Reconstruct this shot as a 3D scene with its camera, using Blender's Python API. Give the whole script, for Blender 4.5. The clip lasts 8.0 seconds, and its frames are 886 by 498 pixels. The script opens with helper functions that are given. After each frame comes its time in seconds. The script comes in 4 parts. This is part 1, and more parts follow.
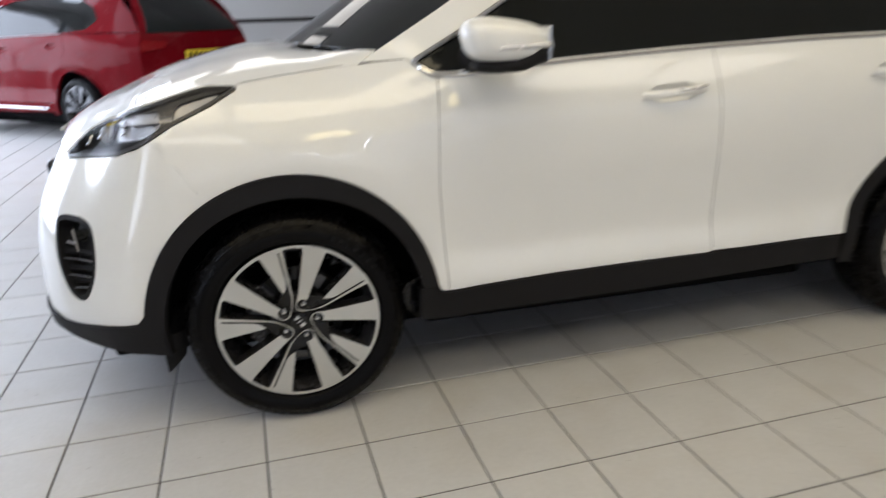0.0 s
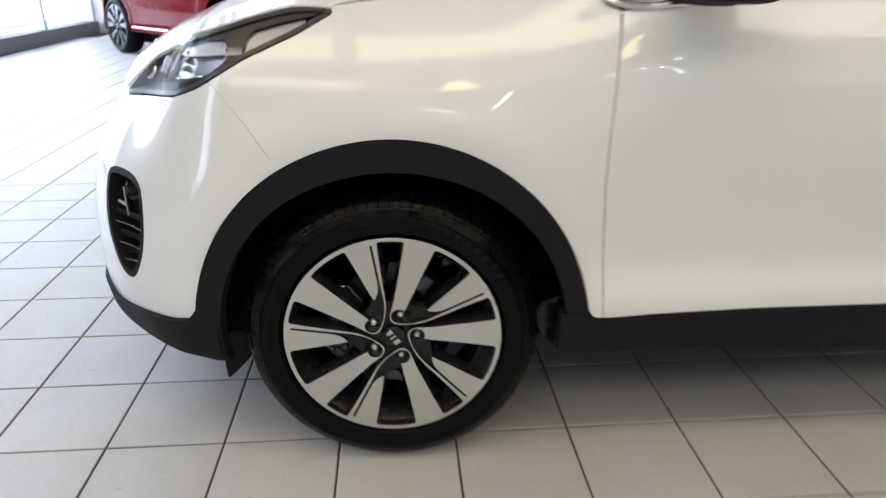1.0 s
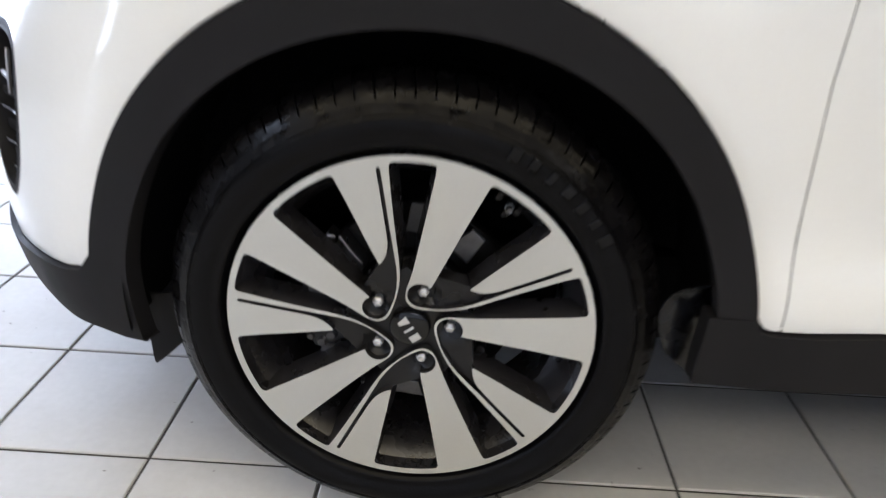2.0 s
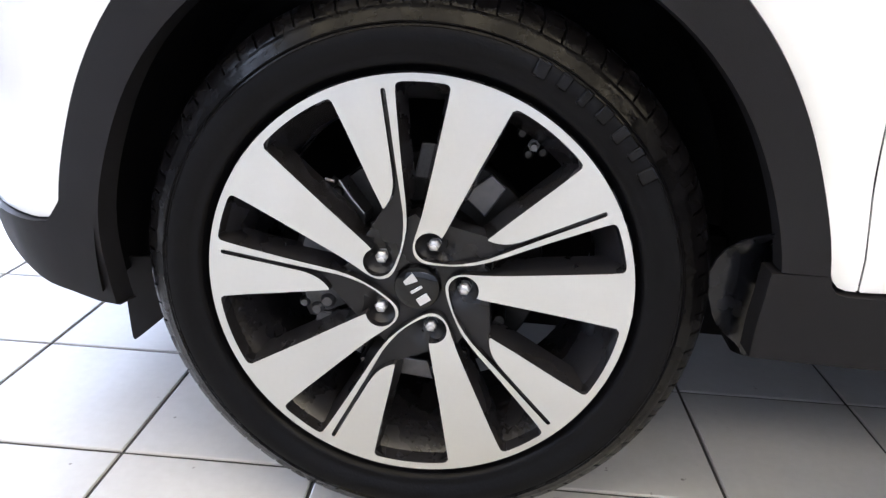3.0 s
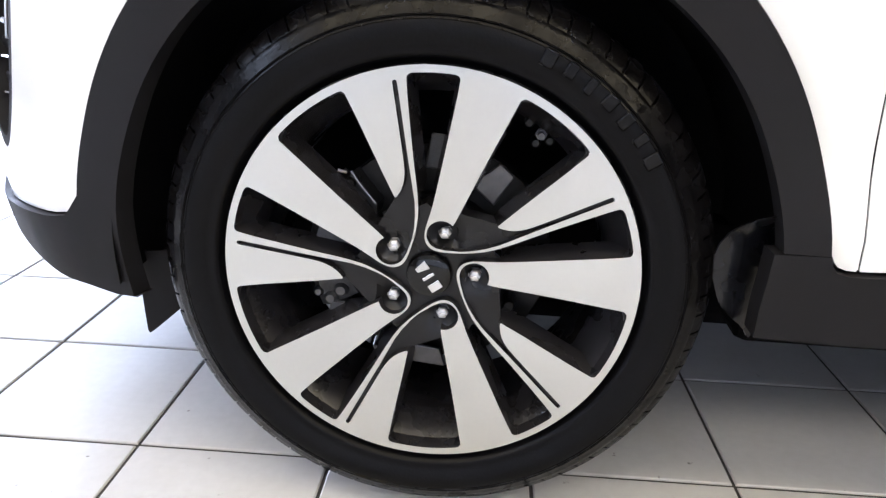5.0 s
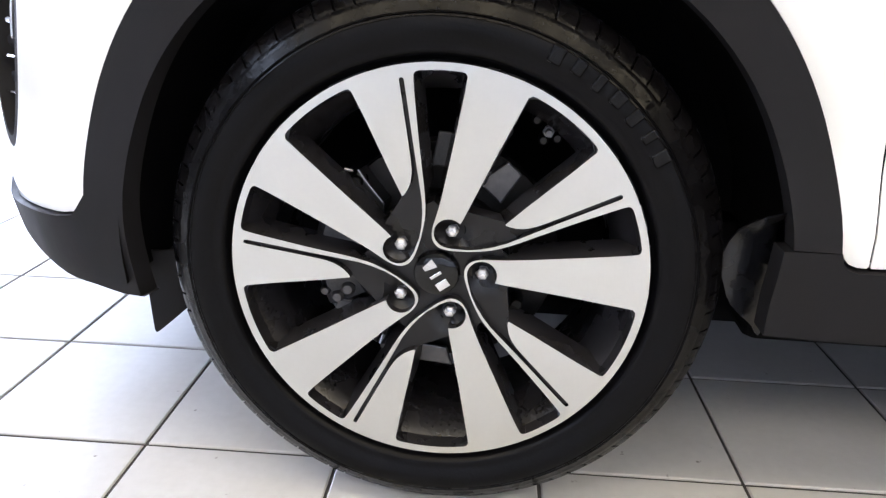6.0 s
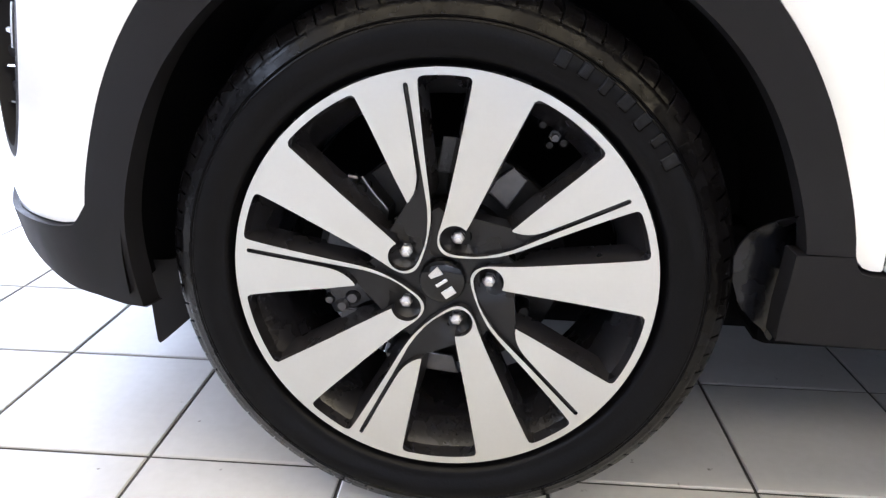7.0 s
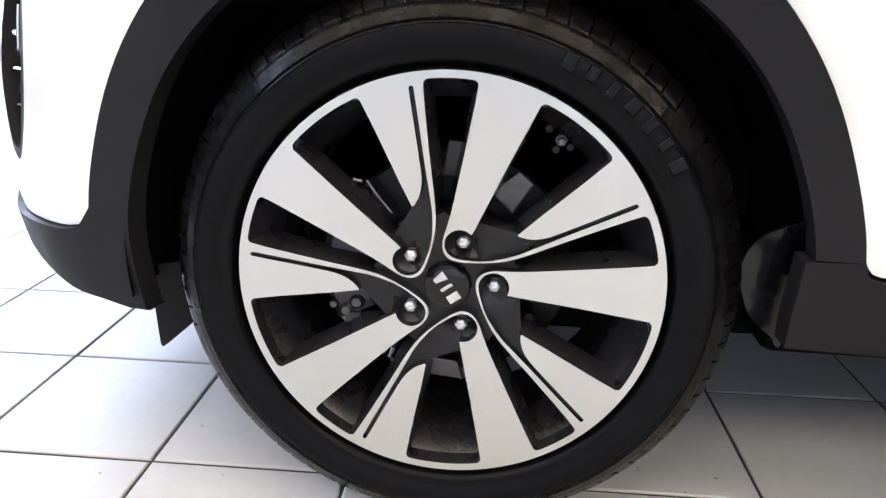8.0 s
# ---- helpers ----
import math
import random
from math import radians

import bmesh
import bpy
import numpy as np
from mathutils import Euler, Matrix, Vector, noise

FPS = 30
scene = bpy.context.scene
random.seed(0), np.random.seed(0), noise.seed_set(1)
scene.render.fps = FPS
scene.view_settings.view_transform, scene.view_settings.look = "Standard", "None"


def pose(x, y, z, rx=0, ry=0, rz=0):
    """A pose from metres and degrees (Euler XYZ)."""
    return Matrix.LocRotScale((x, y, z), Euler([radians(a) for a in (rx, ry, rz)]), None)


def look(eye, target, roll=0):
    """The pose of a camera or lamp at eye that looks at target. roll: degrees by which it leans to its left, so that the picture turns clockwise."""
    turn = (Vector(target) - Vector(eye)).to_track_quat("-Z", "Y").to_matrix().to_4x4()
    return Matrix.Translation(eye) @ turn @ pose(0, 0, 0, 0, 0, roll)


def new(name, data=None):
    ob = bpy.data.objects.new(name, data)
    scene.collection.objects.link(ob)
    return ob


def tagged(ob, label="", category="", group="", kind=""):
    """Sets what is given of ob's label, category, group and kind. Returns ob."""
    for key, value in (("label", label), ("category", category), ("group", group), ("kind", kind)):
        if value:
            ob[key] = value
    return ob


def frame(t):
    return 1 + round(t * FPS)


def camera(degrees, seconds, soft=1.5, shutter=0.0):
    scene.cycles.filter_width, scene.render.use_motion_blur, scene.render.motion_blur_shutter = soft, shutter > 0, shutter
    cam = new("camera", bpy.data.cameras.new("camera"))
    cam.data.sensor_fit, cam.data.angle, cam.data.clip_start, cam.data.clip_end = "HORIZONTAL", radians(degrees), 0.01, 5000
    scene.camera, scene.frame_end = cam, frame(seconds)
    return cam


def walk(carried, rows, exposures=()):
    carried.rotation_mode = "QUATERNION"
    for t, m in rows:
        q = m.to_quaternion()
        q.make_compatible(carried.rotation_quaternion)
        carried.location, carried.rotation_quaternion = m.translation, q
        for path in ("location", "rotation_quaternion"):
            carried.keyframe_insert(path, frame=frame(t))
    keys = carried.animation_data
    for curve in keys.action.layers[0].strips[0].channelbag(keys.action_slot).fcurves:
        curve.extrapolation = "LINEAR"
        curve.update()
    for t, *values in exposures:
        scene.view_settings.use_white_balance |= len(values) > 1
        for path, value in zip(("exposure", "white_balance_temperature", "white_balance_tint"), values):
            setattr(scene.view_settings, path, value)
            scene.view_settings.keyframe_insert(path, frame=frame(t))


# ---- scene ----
import mathutils.geometry

cam = camera(65.0, 8.0, soft=1.3, shutter=0.7)
PATH = [
    (0.0, (-0.0280, -2.0490, 1.2240), (0.419, -0.204, 0.595), -2.1),
    (0.3, (0.0107, -1.8689, 1.2227), (0.313, -0.025, 0.510), -2.4),
    (0.5, (0.0457, -1.7398, 1.2203), (0.269, 0.114, 0.503), -1.2),
    (1.0, (0.0669, -1.4139, 1.1456), (0.132, 0.433, 0.382), -0.3),
    (1.5, (0.0683, -1.0421, 1.0712), (0.047, 0.771, 0.226), 1.7),
    (1.7, (0.0780, -0.9152, 0.9822), (0.026, 0.876, 0.094), 2.2),
    (2.8, (0.0959, -0.7314, 0.6770), (0.0027, 0.1977, 0.3191), 2.42),
    (3.0, (0.1000, -0.7412, 0.6755), (0.0120, 0.1903, 0.3224), 2.54),
    (3.5, (0.0862, -0.7626, 0.6712), (-0.0021, 0.1671, 0.3135), 2.35),
    (4.0, (0.0879, -0.7678, 0.6695), (0.0048, 0.1638, 0.3158), 2.24),
    (4.5, (0.0890, -0.7696, 0.6655), (0.0070, 0.1651, 0.3195), 2.01),
    (6.0, (0.0828, -0.7668, 0.6618), (-0.0075, 0.1661, 0.3131), 1.50),
    (6.5, (0.0839, -0.7630, 0.6596), (-0.0079, 0.1709, 0.3142), 1.35),
    (7.0, (0.0784, -0.7559, 0.6588), (-0.0167, 0.1795, 0.3182), 0.84),
    (7.5, (0.0730, -0.7501, 0.6558), (-0.0243, 0.1875, 0.3221), 0.97),
    (8.0, (0.0774, -0.7506, 0.6546), (-0.0247, 0.1870, 0.3223), 1.00),
]
EXPOSURES = [(0.0, 0.04, 6000, 13), (0.8, 0.10, 5950, 13), (1.5, 0.20, 5860, 13), (2.8, 1.18, 5600, 17), (4.0, 1.24, 5620, 17), (8.0, 1.24, 5690, 17)]
walk(cam, [(t, look(eye, target, roll)) for t, eye, target, roll in PATH], EXPOSURES)

# ---- daylight and lamps ----
world = bpy.data.worlds.new("sky")
scene.world = world
world.use_nodes = True
_n = world.node_tree.nodes
_sky = _n.new("ShaderNodeTexSky")
_sky.sky_type, _sky.sun_disc = "NISHITA", False
_sky.sun_elevation, _sky.sun_rotation = radians(48), radians(63)
world.node_tree.links.new(_sky.outputs[0], _n["Background"].inputs[0])
_n["Background"].inputs[1].default_value = 0.12


def sun(strength, angle, direction):
    d = bpy.data.lights.new("sun", "SUN")
    d.energy, d.angle, d.color = strength, radians(angle), (1.0, 0.96, 0.9)
    ob = new("sun", d)
    ob.matrix_world = look((0, 0, 30), Vector((0, 0, 30)) + Vector(direction))


sun(3.0, 2, (-0.6, -0.3, -0.75))
WINDOW_X = -5.62


# ---- materials ----
def material(name, base, rough=0.5, metal=0.0, coat=0.0, spread=0.06, scale=6.0, fine=120.0, bump=0.0, rough_spread=0.08, per_object=0.0, spec=0.5, where="Object"):
    m = bpy.data.materials.new(name)
    m.use_nodes = True
    nt = m.node_tree
    b = nt.nodes["Principled BSDF"]
    b.inputs["Metallic"].default_value = metal
    b.inputs["Coat Weight"].default_value = coat
    b.inputs["Coat Roughness"].default_value = 0.03
    b.inputs["Specular IOR Level"].default_value = spec
    tc = nt.nodes.new("ShaderNodeNewGeometry" if where == "Position" else "ShaderNodeTexCoord")
    wide, grain = nt.nodes.new("ShaderNodeTexNoise"), nt.nodes.new("ShaderNodeTexNoise")
    wide.inputs["Scale"].default_value, grain.inputs["Scale"].default_value = scale, fine
    wide.inputs["Detail"].default_value = 5
    add = nt.nodes.new("ShaderNodeMath"); add.operation = "ADD"
    for n in (wide, grain):
        nt.links.new(tc.outputs[where], n.inputs["Vector"])
    nt.links.new(wide.outputs["Fac"], add.inputs[0])
    nt.links.new(grain.outputs["Fac"], add.inputs[1])
    last = add
    if per_object:
        info, sc, plus = nt.nodes.new("ShaderNodeObjectInfo"), nt.nodes.new("ShaderNodeMath"), nt.nodes.new("ShaderNodeMath")
        sc.operation, plus.operation = "MULTIPLY_ADD", "ADD"
        sc.inputs[1].default_value, sc.inputs[2].default_value = per_object * 2, -per_object
        nt.links.new(info.outputs["Random"], sc.inputs[0])
        nt.links.new(add.outputs[0], plus.inputs[0]); nt.links.new(sc.outputs[0], plus.inputs[1])
        last = plus
    ramp = nt.nodes.new("ShaderNodeMapRange")
    ramp.inputs["From Min"].default_value, ramp.inputs["From Max"].default_value = 0.55, 1.45
    ramp.inputs["To Min"].default_value, ramp.inputs["To Max"].default_value = 1 - spread, 1 + spread
    nt.links.new(last.outputs[0], ramp.inputs["Value"])
    mul = nt.nodes.new("ShaderNodeVectorMath"); mul.operation = "SCALE"
    mul.inputs[0].default_value = base
    nt.links.new(ramp.outputs[0], mul.inputs["Scale"])
    nt.links.new(mul.outputs[0], b.inputs["Base Color"])
    rr = nt.nodes.new("ShaderNodeMapRange")
    rr.inputs["From Min"].default_value, rr.inputs["From Max"].default_value = 0.3, 0.7
    rr.inputs["To Min"].default_value, rr.inputs["To Max"].default_value = max(rough - rough_spread, 0.02), rough + rough_spread
    nt.links.new(wide.outputs["Fac"], rr.inputs["Value"])
    nt.links.new(rr.outputs[0], b.inputs["Roughness"])
    if bump:
        bp = nt.nodes.new("ShaderNodeBump")
        bp.inputs["Strength"].default_value, bp.inputs["Distance"].default_value = 0.6, bump
        nt.links.new(grain.outputs["Fac"], bp.inputs["Height"])
        nt.links.new(bp.outputs[0], b.inputs["Normal"])
    return m


def thin_glass(name, tint=(0.96, 0.97, 0.98), gloss=0.04):
    """A sheet too thin to bend light: clear, with a mirror's share of gloss that grows at a slant."""
    m = bpy.data.materials.new(name)
    m.use_nodes = True
    nt = m.node_tree
    nt.nodes.remove(nt.nodes["Principled BSDF"])
    lw, pw, ma, tr, gl, mx = (nt.nodes.new("ShaderNode" + k) for k in ("LayerWeight", "Math", "Math", "BsdfTransparent", "BsdfGlossy", "MixShader"))
    lw.inputs["Blend"].default_value = 0.5
    pw.operation, pw.inputs[1].default_value = "POWER", 5.0
    ma.operation = "MULTIPLY_ADD"
    ma.inputs[1].default_value, ma.inputs[2].default_value = 0.9 * min(1.0, gloss / 0.04), gloss
    tr.inputs["Color"].default_value = (*tint, 1)
    gl.inputs["Roughness"].default_value = 0.03
    nt.links.new(lw.outputs["Facing"], pw.inputs[0])
    nt.links.new(pw.outputs[0], ma.inputs[0])
    nt.links.new(ma.outputs[0], mx.inputs[0])
    nt.links.new(tr.outputs[0], mx.inputs[1])
    nt.links.new(gl.outputs[0], mx.inputs[2])
    nt.links.new(mx.outputs[0], nt.nodes["Material Output"].inputs["Surface"])
    return m


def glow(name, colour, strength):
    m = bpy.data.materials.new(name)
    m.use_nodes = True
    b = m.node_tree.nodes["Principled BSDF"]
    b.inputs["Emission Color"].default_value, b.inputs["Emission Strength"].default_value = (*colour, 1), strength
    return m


PAINT = material("white_paint", (0.84, 0.84, 0.82), 0.30, coat=1.0, spread=0.012, rough_spread=0.02, spec=0.5)
PLASTIC = material("black_plastic", (0.0115, 0.0110, 0.0120), 0.58, spec=0.16, spread=0.12, scale=8, fine=900, bump=0.0003)
LINER = material("wheelhouse_felt", (0.004, 0.004, 0.0045), 0.9, spec=0.06, spread=0.2, fine=300, bump=0.001)
GLOSS = material("gloss_black", (0.005, 0.005, 0.0055), 0.14, coat=0.2, spec=0.3, spread=0.1)
SATIN = material("satin_black_paint", (0.0085, 0.0082, 0.009), 0.30, spec=0.34, spread=0.12, fine=400, rough_spread=0.06)
RUBBER = material("tyre_rubber", (0.0031, 0.0030, 0.0036), 0.38, spec=0.11, spread=0.3, scale=14, fine=260, bump=0.0005, rough_spread=0.07)
RUBBER_WET = material("dressed_rubber", (0.0030, 0.0028, 0.0032), 0.24, spec=0.09, spread=0.4, scale=30, fine=80, bump=0.0010, rough_spread=0.15)
RUBBER_MARK = material("raised_rubber", (0.0033, 0.0032, 0.0037), 0.24, spec=0.21, spread=0.2, scale=40, fine=200, rough_spread=0.05)
NUT = material("nut_steel", (0.66, 0.66, 0.67), 0.26, metal=0.7, spread=0.08, scale=60)
CHROME = material("chrome", (0.75, 0.75, 0.76), 0.12, metal=1.0, spread=0.02)
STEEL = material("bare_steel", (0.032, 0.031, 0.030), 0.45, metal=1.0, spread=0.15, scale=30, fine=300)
CASTING = material("grey_casting", (0.07, 0.07, 0.073), 0.5, metal=0.6, spread=0.25, scale=25, fine=300, bump=0.0008)
BARREL = material("barrel_paint", (0.016, 0.0152, 0.0168), 0.27, spec=0.5, spread=0.3, scale=16, fine=200, rough_spread=0.08)
BOSS = material("bright_casting", (0.105, 0.104, 0.108), 0.35, metal=0.8, spread=0.2, scale=40)
TILE = material("floor_tile", (0.54, 0.532, 0.52), 0.38, coat=0.0, spread=0.06, scale=7.0, fine=60, bump=0.00020, rough_spread=0.03, per_object=0.14, where="Position")
GROUT = material("grout", (0.055, 0.050, 0.046), 0.85, spread=0.3, scale=5, fine=150, bump=0.001)
WALL = material("wall_plaster", (0.70, 0.69, 0.67), 0.8, spread=0.04, scale=1.5, fine=60, bump=0.0004)
SHOWWALL = material("grey_wall_paint", (0.17, 0.165, 0.16), 0.7, spread=0.06, scale=1.5, fine=60)
RAIL = material("dark_rail", (0.035, 0.033, 0.032), 0.5, spread=0.2)
KERB = material("grey_sill", (0.16, 0.165, 0.175), 0.6, spread=0.12, scale=2)
FRAME = material("window_aluminium", (0.62, 0.63, 0.65), 0.4, metal=0.3, spread=0.05)
CEILING = material("ceiling_board", (0.72, 0.71, 0.68), 0.9, spread=0.03, scale=1.0)
RED = material("red_paint", (0.12, 0.003, 0.006), 0.22, coat=0.09, spec=0.05, spread=0.05)
DARKGLASS = material("tinted_glass", (0.006, 0.007, 0.007), 0.04, coat=0.0, spread=0.1, rough_spread=0.01, spec=0.35)
LENS = thin_glass("lamp_glass", gloss=0.008)
PANE = thin_glass("window_glass")
DULL_CHROME = material("dull_chrome", (0.30, 0.29, 0.29), 0.35, metal=0.8, spread=0.05)
BEZEL = material("lamp_bezel", (0.045, 0.041, 0.040), 0.42, spread=0.12, scale=20)
SILVER = material("silvered_plastic", (0.44, 0.425, 0.43), 0.34, metal=0.35, spread=0.05, scale=30)
BRIGHT_TRIM = material("bright_trim", (0.74, 0.73, 0.72), 0.25, metal=0.45, coat=0.3, spread=0.04, scale=30)
WARMPANEL = glow("lamp_panel_warm", (1.0, 0.78, 0.32), 8.0)
AMBER = material("amber_lens", (0.75, 0.55, 0.04), 0.15, spread=0.05)
PLATE = material("yellow_plate", (0.75, 0.55, 0.03), 0.35, spread=0.04)
TUBE = glow("lamp_tube", (0.98, 0.98, 1.0), 26)
# added ceiling glow in place of bounced light, not a known lamp
SOFT_FILL = glow("fill_panel_soft", (1.0, 0.90, 0.72), 2.85)
STRIP = glow("lamp_panel_strip", (1.0, 0.83, 0.50), 3.0)
# added glow for the far side, no lamp known there
NORTH_FILL = glow("fill_panel_north", (1.0, 0.93, 0.80), 2.1)
# added bluish fill for the floor on the window side
COOL_FILL = glow("fill_panel_cool", (0.80, 0.89, 1.0), 6.0)
GLOSS_LINER = material("liner_plastic", (0.006, 0.0065, 0.009), 0.27, spec=0.40, spread=0.4, scale=18, fine=60, bump=0.0012, rough_spread=0.05)
TAIL_RED = material("tail_lamp_red", (0.20, 0.004, 0.006), 0.1, coat=0.5, spread=0.1)
OUTSIDE_W = glow("outside_daylight_west", (0.86, 0.91, 1.0), 5.0)
# dim glow added beyond the unseen south front as fill
FILL_SOUTH = glow("fill_glow_south", (0.96, 1.0, 0.98), 0.22)
TARMAC = material("outside_paving", (0.42, 0.42, 0.42), 0.9, spread=0.1, scale=2)


def specks(m):
    """Scattered small dark specks of dirt, and wide faint brownish stains."""
    nt = m.node_tree
    b = nt.nodes["Principled BSDF"]
    last = b.inputs["Base Color"].links[0].from_socket
    geo = nt.nodes.new("ShaderNodeNewGeometry")
    for scale, detail, lo, hi, share, colour in ((3.2, 6, 0.50, 0.82, 0.32, (0.40, 0.35, 0.27)), (42, 3, 0.715, 0.77, 0.75, (0.10, 0.085, 0.07))):
        n, r, mx = (nt.nodes.new("ShaderNode" + k) for k in ("TexNoise", "MapRange", "Mix"))
        n.inputs["Scale"].default_value, n.inputs["Detail"].default_value = scale, detail
        r.inputs["From Min"].default_value, r.inputs["From Max"].default_value = lo, hi
        r.inputs["To Max"].default_value = share
        mx.data_type = "RGBA"
        mx.inputs[7].default_value = (*colour, 1)
        nt.links.new(geo.outputs["Position"], n.inputs["Vector"])
        nt.links.new(n.outputs["Fac"], r.inputs["Value"])
        nt.links.new(r.outputs[0], mx.inputs[0])
        nt.links.new(last, mx.inputs[6])
        last = mx.outputs[2]
    nt.links.new(last, b.inputs["Base Color"])


specks(TILE)


def brushed():
    """Machined, clear-lacquered aluminium: fine turning marks round the axle."""
    m = material("machined_aluminium", (0.61, 0.61, 0.585), 0.32, metal=0.84, spread=0.02, scale=10, fine=200, rough_spread=0.03)
    nt = m.node_tree
    b = nt.nodes["Principled BSDF"]
    b.inputs["Coat Weight"].default_value = 0.25
    tc, ln, wv, bp = (nt.nodes.new(k) for k in ("ShaderNodeTexCoord", "ShaderNodeVectorMath", "ShaderNodeTexNoise", "ShaderNodeBump"))
    ln.operation = "LENGTH"
    wv.noise_dimensions = "1D"
    wv.inputs["Scale"].default_value = 900
    bp.inputs["Strength"].default_value, bp.inputs["Distance"].default_value = 0.25, 0.0002
    nt.links.new(tc.outputs["Object"], ln.inputs[0])
    nt.links.new(ln.outputs["Value"], wv.inputs["W"])
    nt.links.new(wv.outputs["Fac"], bp.inputs["Height"])
    nt.links.new(bp.outputs[0], b.inputs["Normal"])
    tg = nt.nodes.new("ShaderNodeTangent")
    tg.direction_type, tg.axis = "RADIAL", "Y"
    b.inputs["Anisotropic"].default_value = 0.72
    nt.links.new(tg.outputs[0], b.inputs["Tangent"])
    return m


ALLOY = brushed()
GREY_ALLOY = material("dark_alloy", (0.16, 0.16, 0.165), 0.3, metal=0.8, spread=0.1, scale=20)


# ---- mesh helpers ----
def link(name, me, mat, parent=None, label="", smooth=False):
    for p in me.polygons:
        p.use_smooth = smooth
    me.materials.append(mat)
    ob = new(name, me)
    if parent is not None:
        ob.parent = parent
    if label:
        ob["label"] = label
    return ob


def part(name, bm, mat, parent=None, label="", smooth=False, angle=35):
    bmesh.ops.recalc_face_normals(bm, faces=bm.faces)
    me = bpy.data.meshes.new(name)
    bm.to_mesh(me)
    bm.free()
    ob = link(name, me, mat, parent, label, smooth)
    if smooth:
        me.set_sharp_from_angle(angle=radians(angle))
    return ob


def raw(name, verts, faces, mat, parent=None, label="", smooth=False, angle=35):
    me = bpy.data.meshes.new(name)
    me.from_pydata([tuple(v) for v in verts], [], [tuple(f) for f in faces])
    me.validate()
    ob = link(name, me, mat, parent, label, smooth)
    if smooth:
        me.set_sharp_from_angle(angle=radians(angle))
    return ob


def thing(name, at, label, category, group="", kind=""):
    ob = new(name)
    ob.location = at
    ob.empty_display_size = 0.1
    return tagged(ob, label, category, group, kind)


def box(lo, hi, bevel=0.0, segments=2):
    bm = bmesh.new()
    bmesh.ops.create_cube(bm, size=1)
    for v in bm.verts:
        v.co = Vector([a + (b - a) * (c + 0.5) for a, b, c in zip(lo, hi, v.co)])
    if bevel:
        bmesh.ops.bevel(bm, geom=list(bm.edges), offset=bevel, segments=segments, affect="EDGES", profile=0.5)
    return bm


def lathe(profile, steps=64, closed=False):
    """Turn (radius, y) pairs round the y axis."""
    bm = bmesh.new()
    rings = []
    for k in range(steps):
        a = 2 * math.pi * k / steps
        rings.append([bm.verts.new((r * math.cos(a), y, r * math.sin(a))) for r, y in profile])
    n = len(profile)
    for k in range(steps):
        p, q = rings[k], rings[(k + 1) % steps]
        for i in range(n if closed else n - 1):
            j = (i + 1) % n
            bm.faces.new((p[i], p[j], q[j], q[i]))
    bmesh.ops.remove_doubles(bm, verts=bm.verts, dist=1e-6)
    return bm


def sweep(points, radius, sides=8, flat=1.0):
    """A rod along a line of points; flat squeezes it in y."""
    bm = bmesh.new()
    rings = []
    for i, p in enumerate(points):
        p = Vector(p)
        d = (Vector(points[min(i + 1, len(points) - 1)]) - Vector(points[max(i - 1, 0)])).normalized()
        u = d.cross(Vector((0, 1, 0)))
        u = u.normalized() if u.length > 1e-4 else Vector((1, 0, 0))
        w = d.cross(u)
        rings.append([bm.verts.new(p + radius * (math.cos(2 * math.pi * k / sides) * u + flat * math.sin(2 * math.pi * k / sides) * w)) for k in range(sides)])
    for a, b in zip(rings, rings[1:]):
        for k in range(sides):
            bm.faces.new((a[k], a[(k + 1) % sides], b[(k + 1) % sides], b[k]))
    bm.faces.new(rings[0]); bm.faces.new(rings[-1])
    return bm


def inside(pts, poly):
    """Which of the points (n, 2) lie in a polygon."""
    x, y = pts[:, 0], pts[:, 1]
    r = np.zeros(len(pts), bool)
    p = np.asarray(poly)
    for (x0, y0), (x1, y1) in zip(p, np.roll(p, -1, 0)):
        c = (y0 > y) != (y1 > y)
        r ^= c & (x < (x1 - x0) * (y - y0) / ((y1 - y0) or 1e-12) + x0)
    return r


def dense(poly, step, closed=True):
    out = []
    n = len(poly)
    for i in range(n if closed else n - 1):
        a, b = np.array(poly[i], float), np.array(poly[(i + 1) % n], float)
        k = max(1, int(np.hypot(*(b - a)) / step))
        out += [tuple(a + (b - a) * j / k) for j in range(k)]
    if not closed:
        out.append(tuple(poly[-1]))
    return out


def smooth_line(poly, rounds=2, closed=True):
    """Corner cutting: rounds off an outline given by a few corners."""
    p = [np.array(q, float) for q in poly]
    for _ in range(rounds):
        q = [] if closed else [p[0]]
        for i in range(len(p) if closed else len(p) - 1):
            a, b = p[i], p[(i + 1) % len(p)]
            q += [a * 0.75 + b * 0.25, a * 0.25 + b * 0.75]
        p = q if closed else q + [p[-1]]
    return [tuple(v) for v in p]


def arc(cx, cy, r, a0, a1, n):
    return [(cx + r * math.cos(radians(a0 + (a1 - a0) * k / n)), cy + r * math.sin(radians(a0 + (a1 - a0) * k / n))) for k in range(n + 1)]


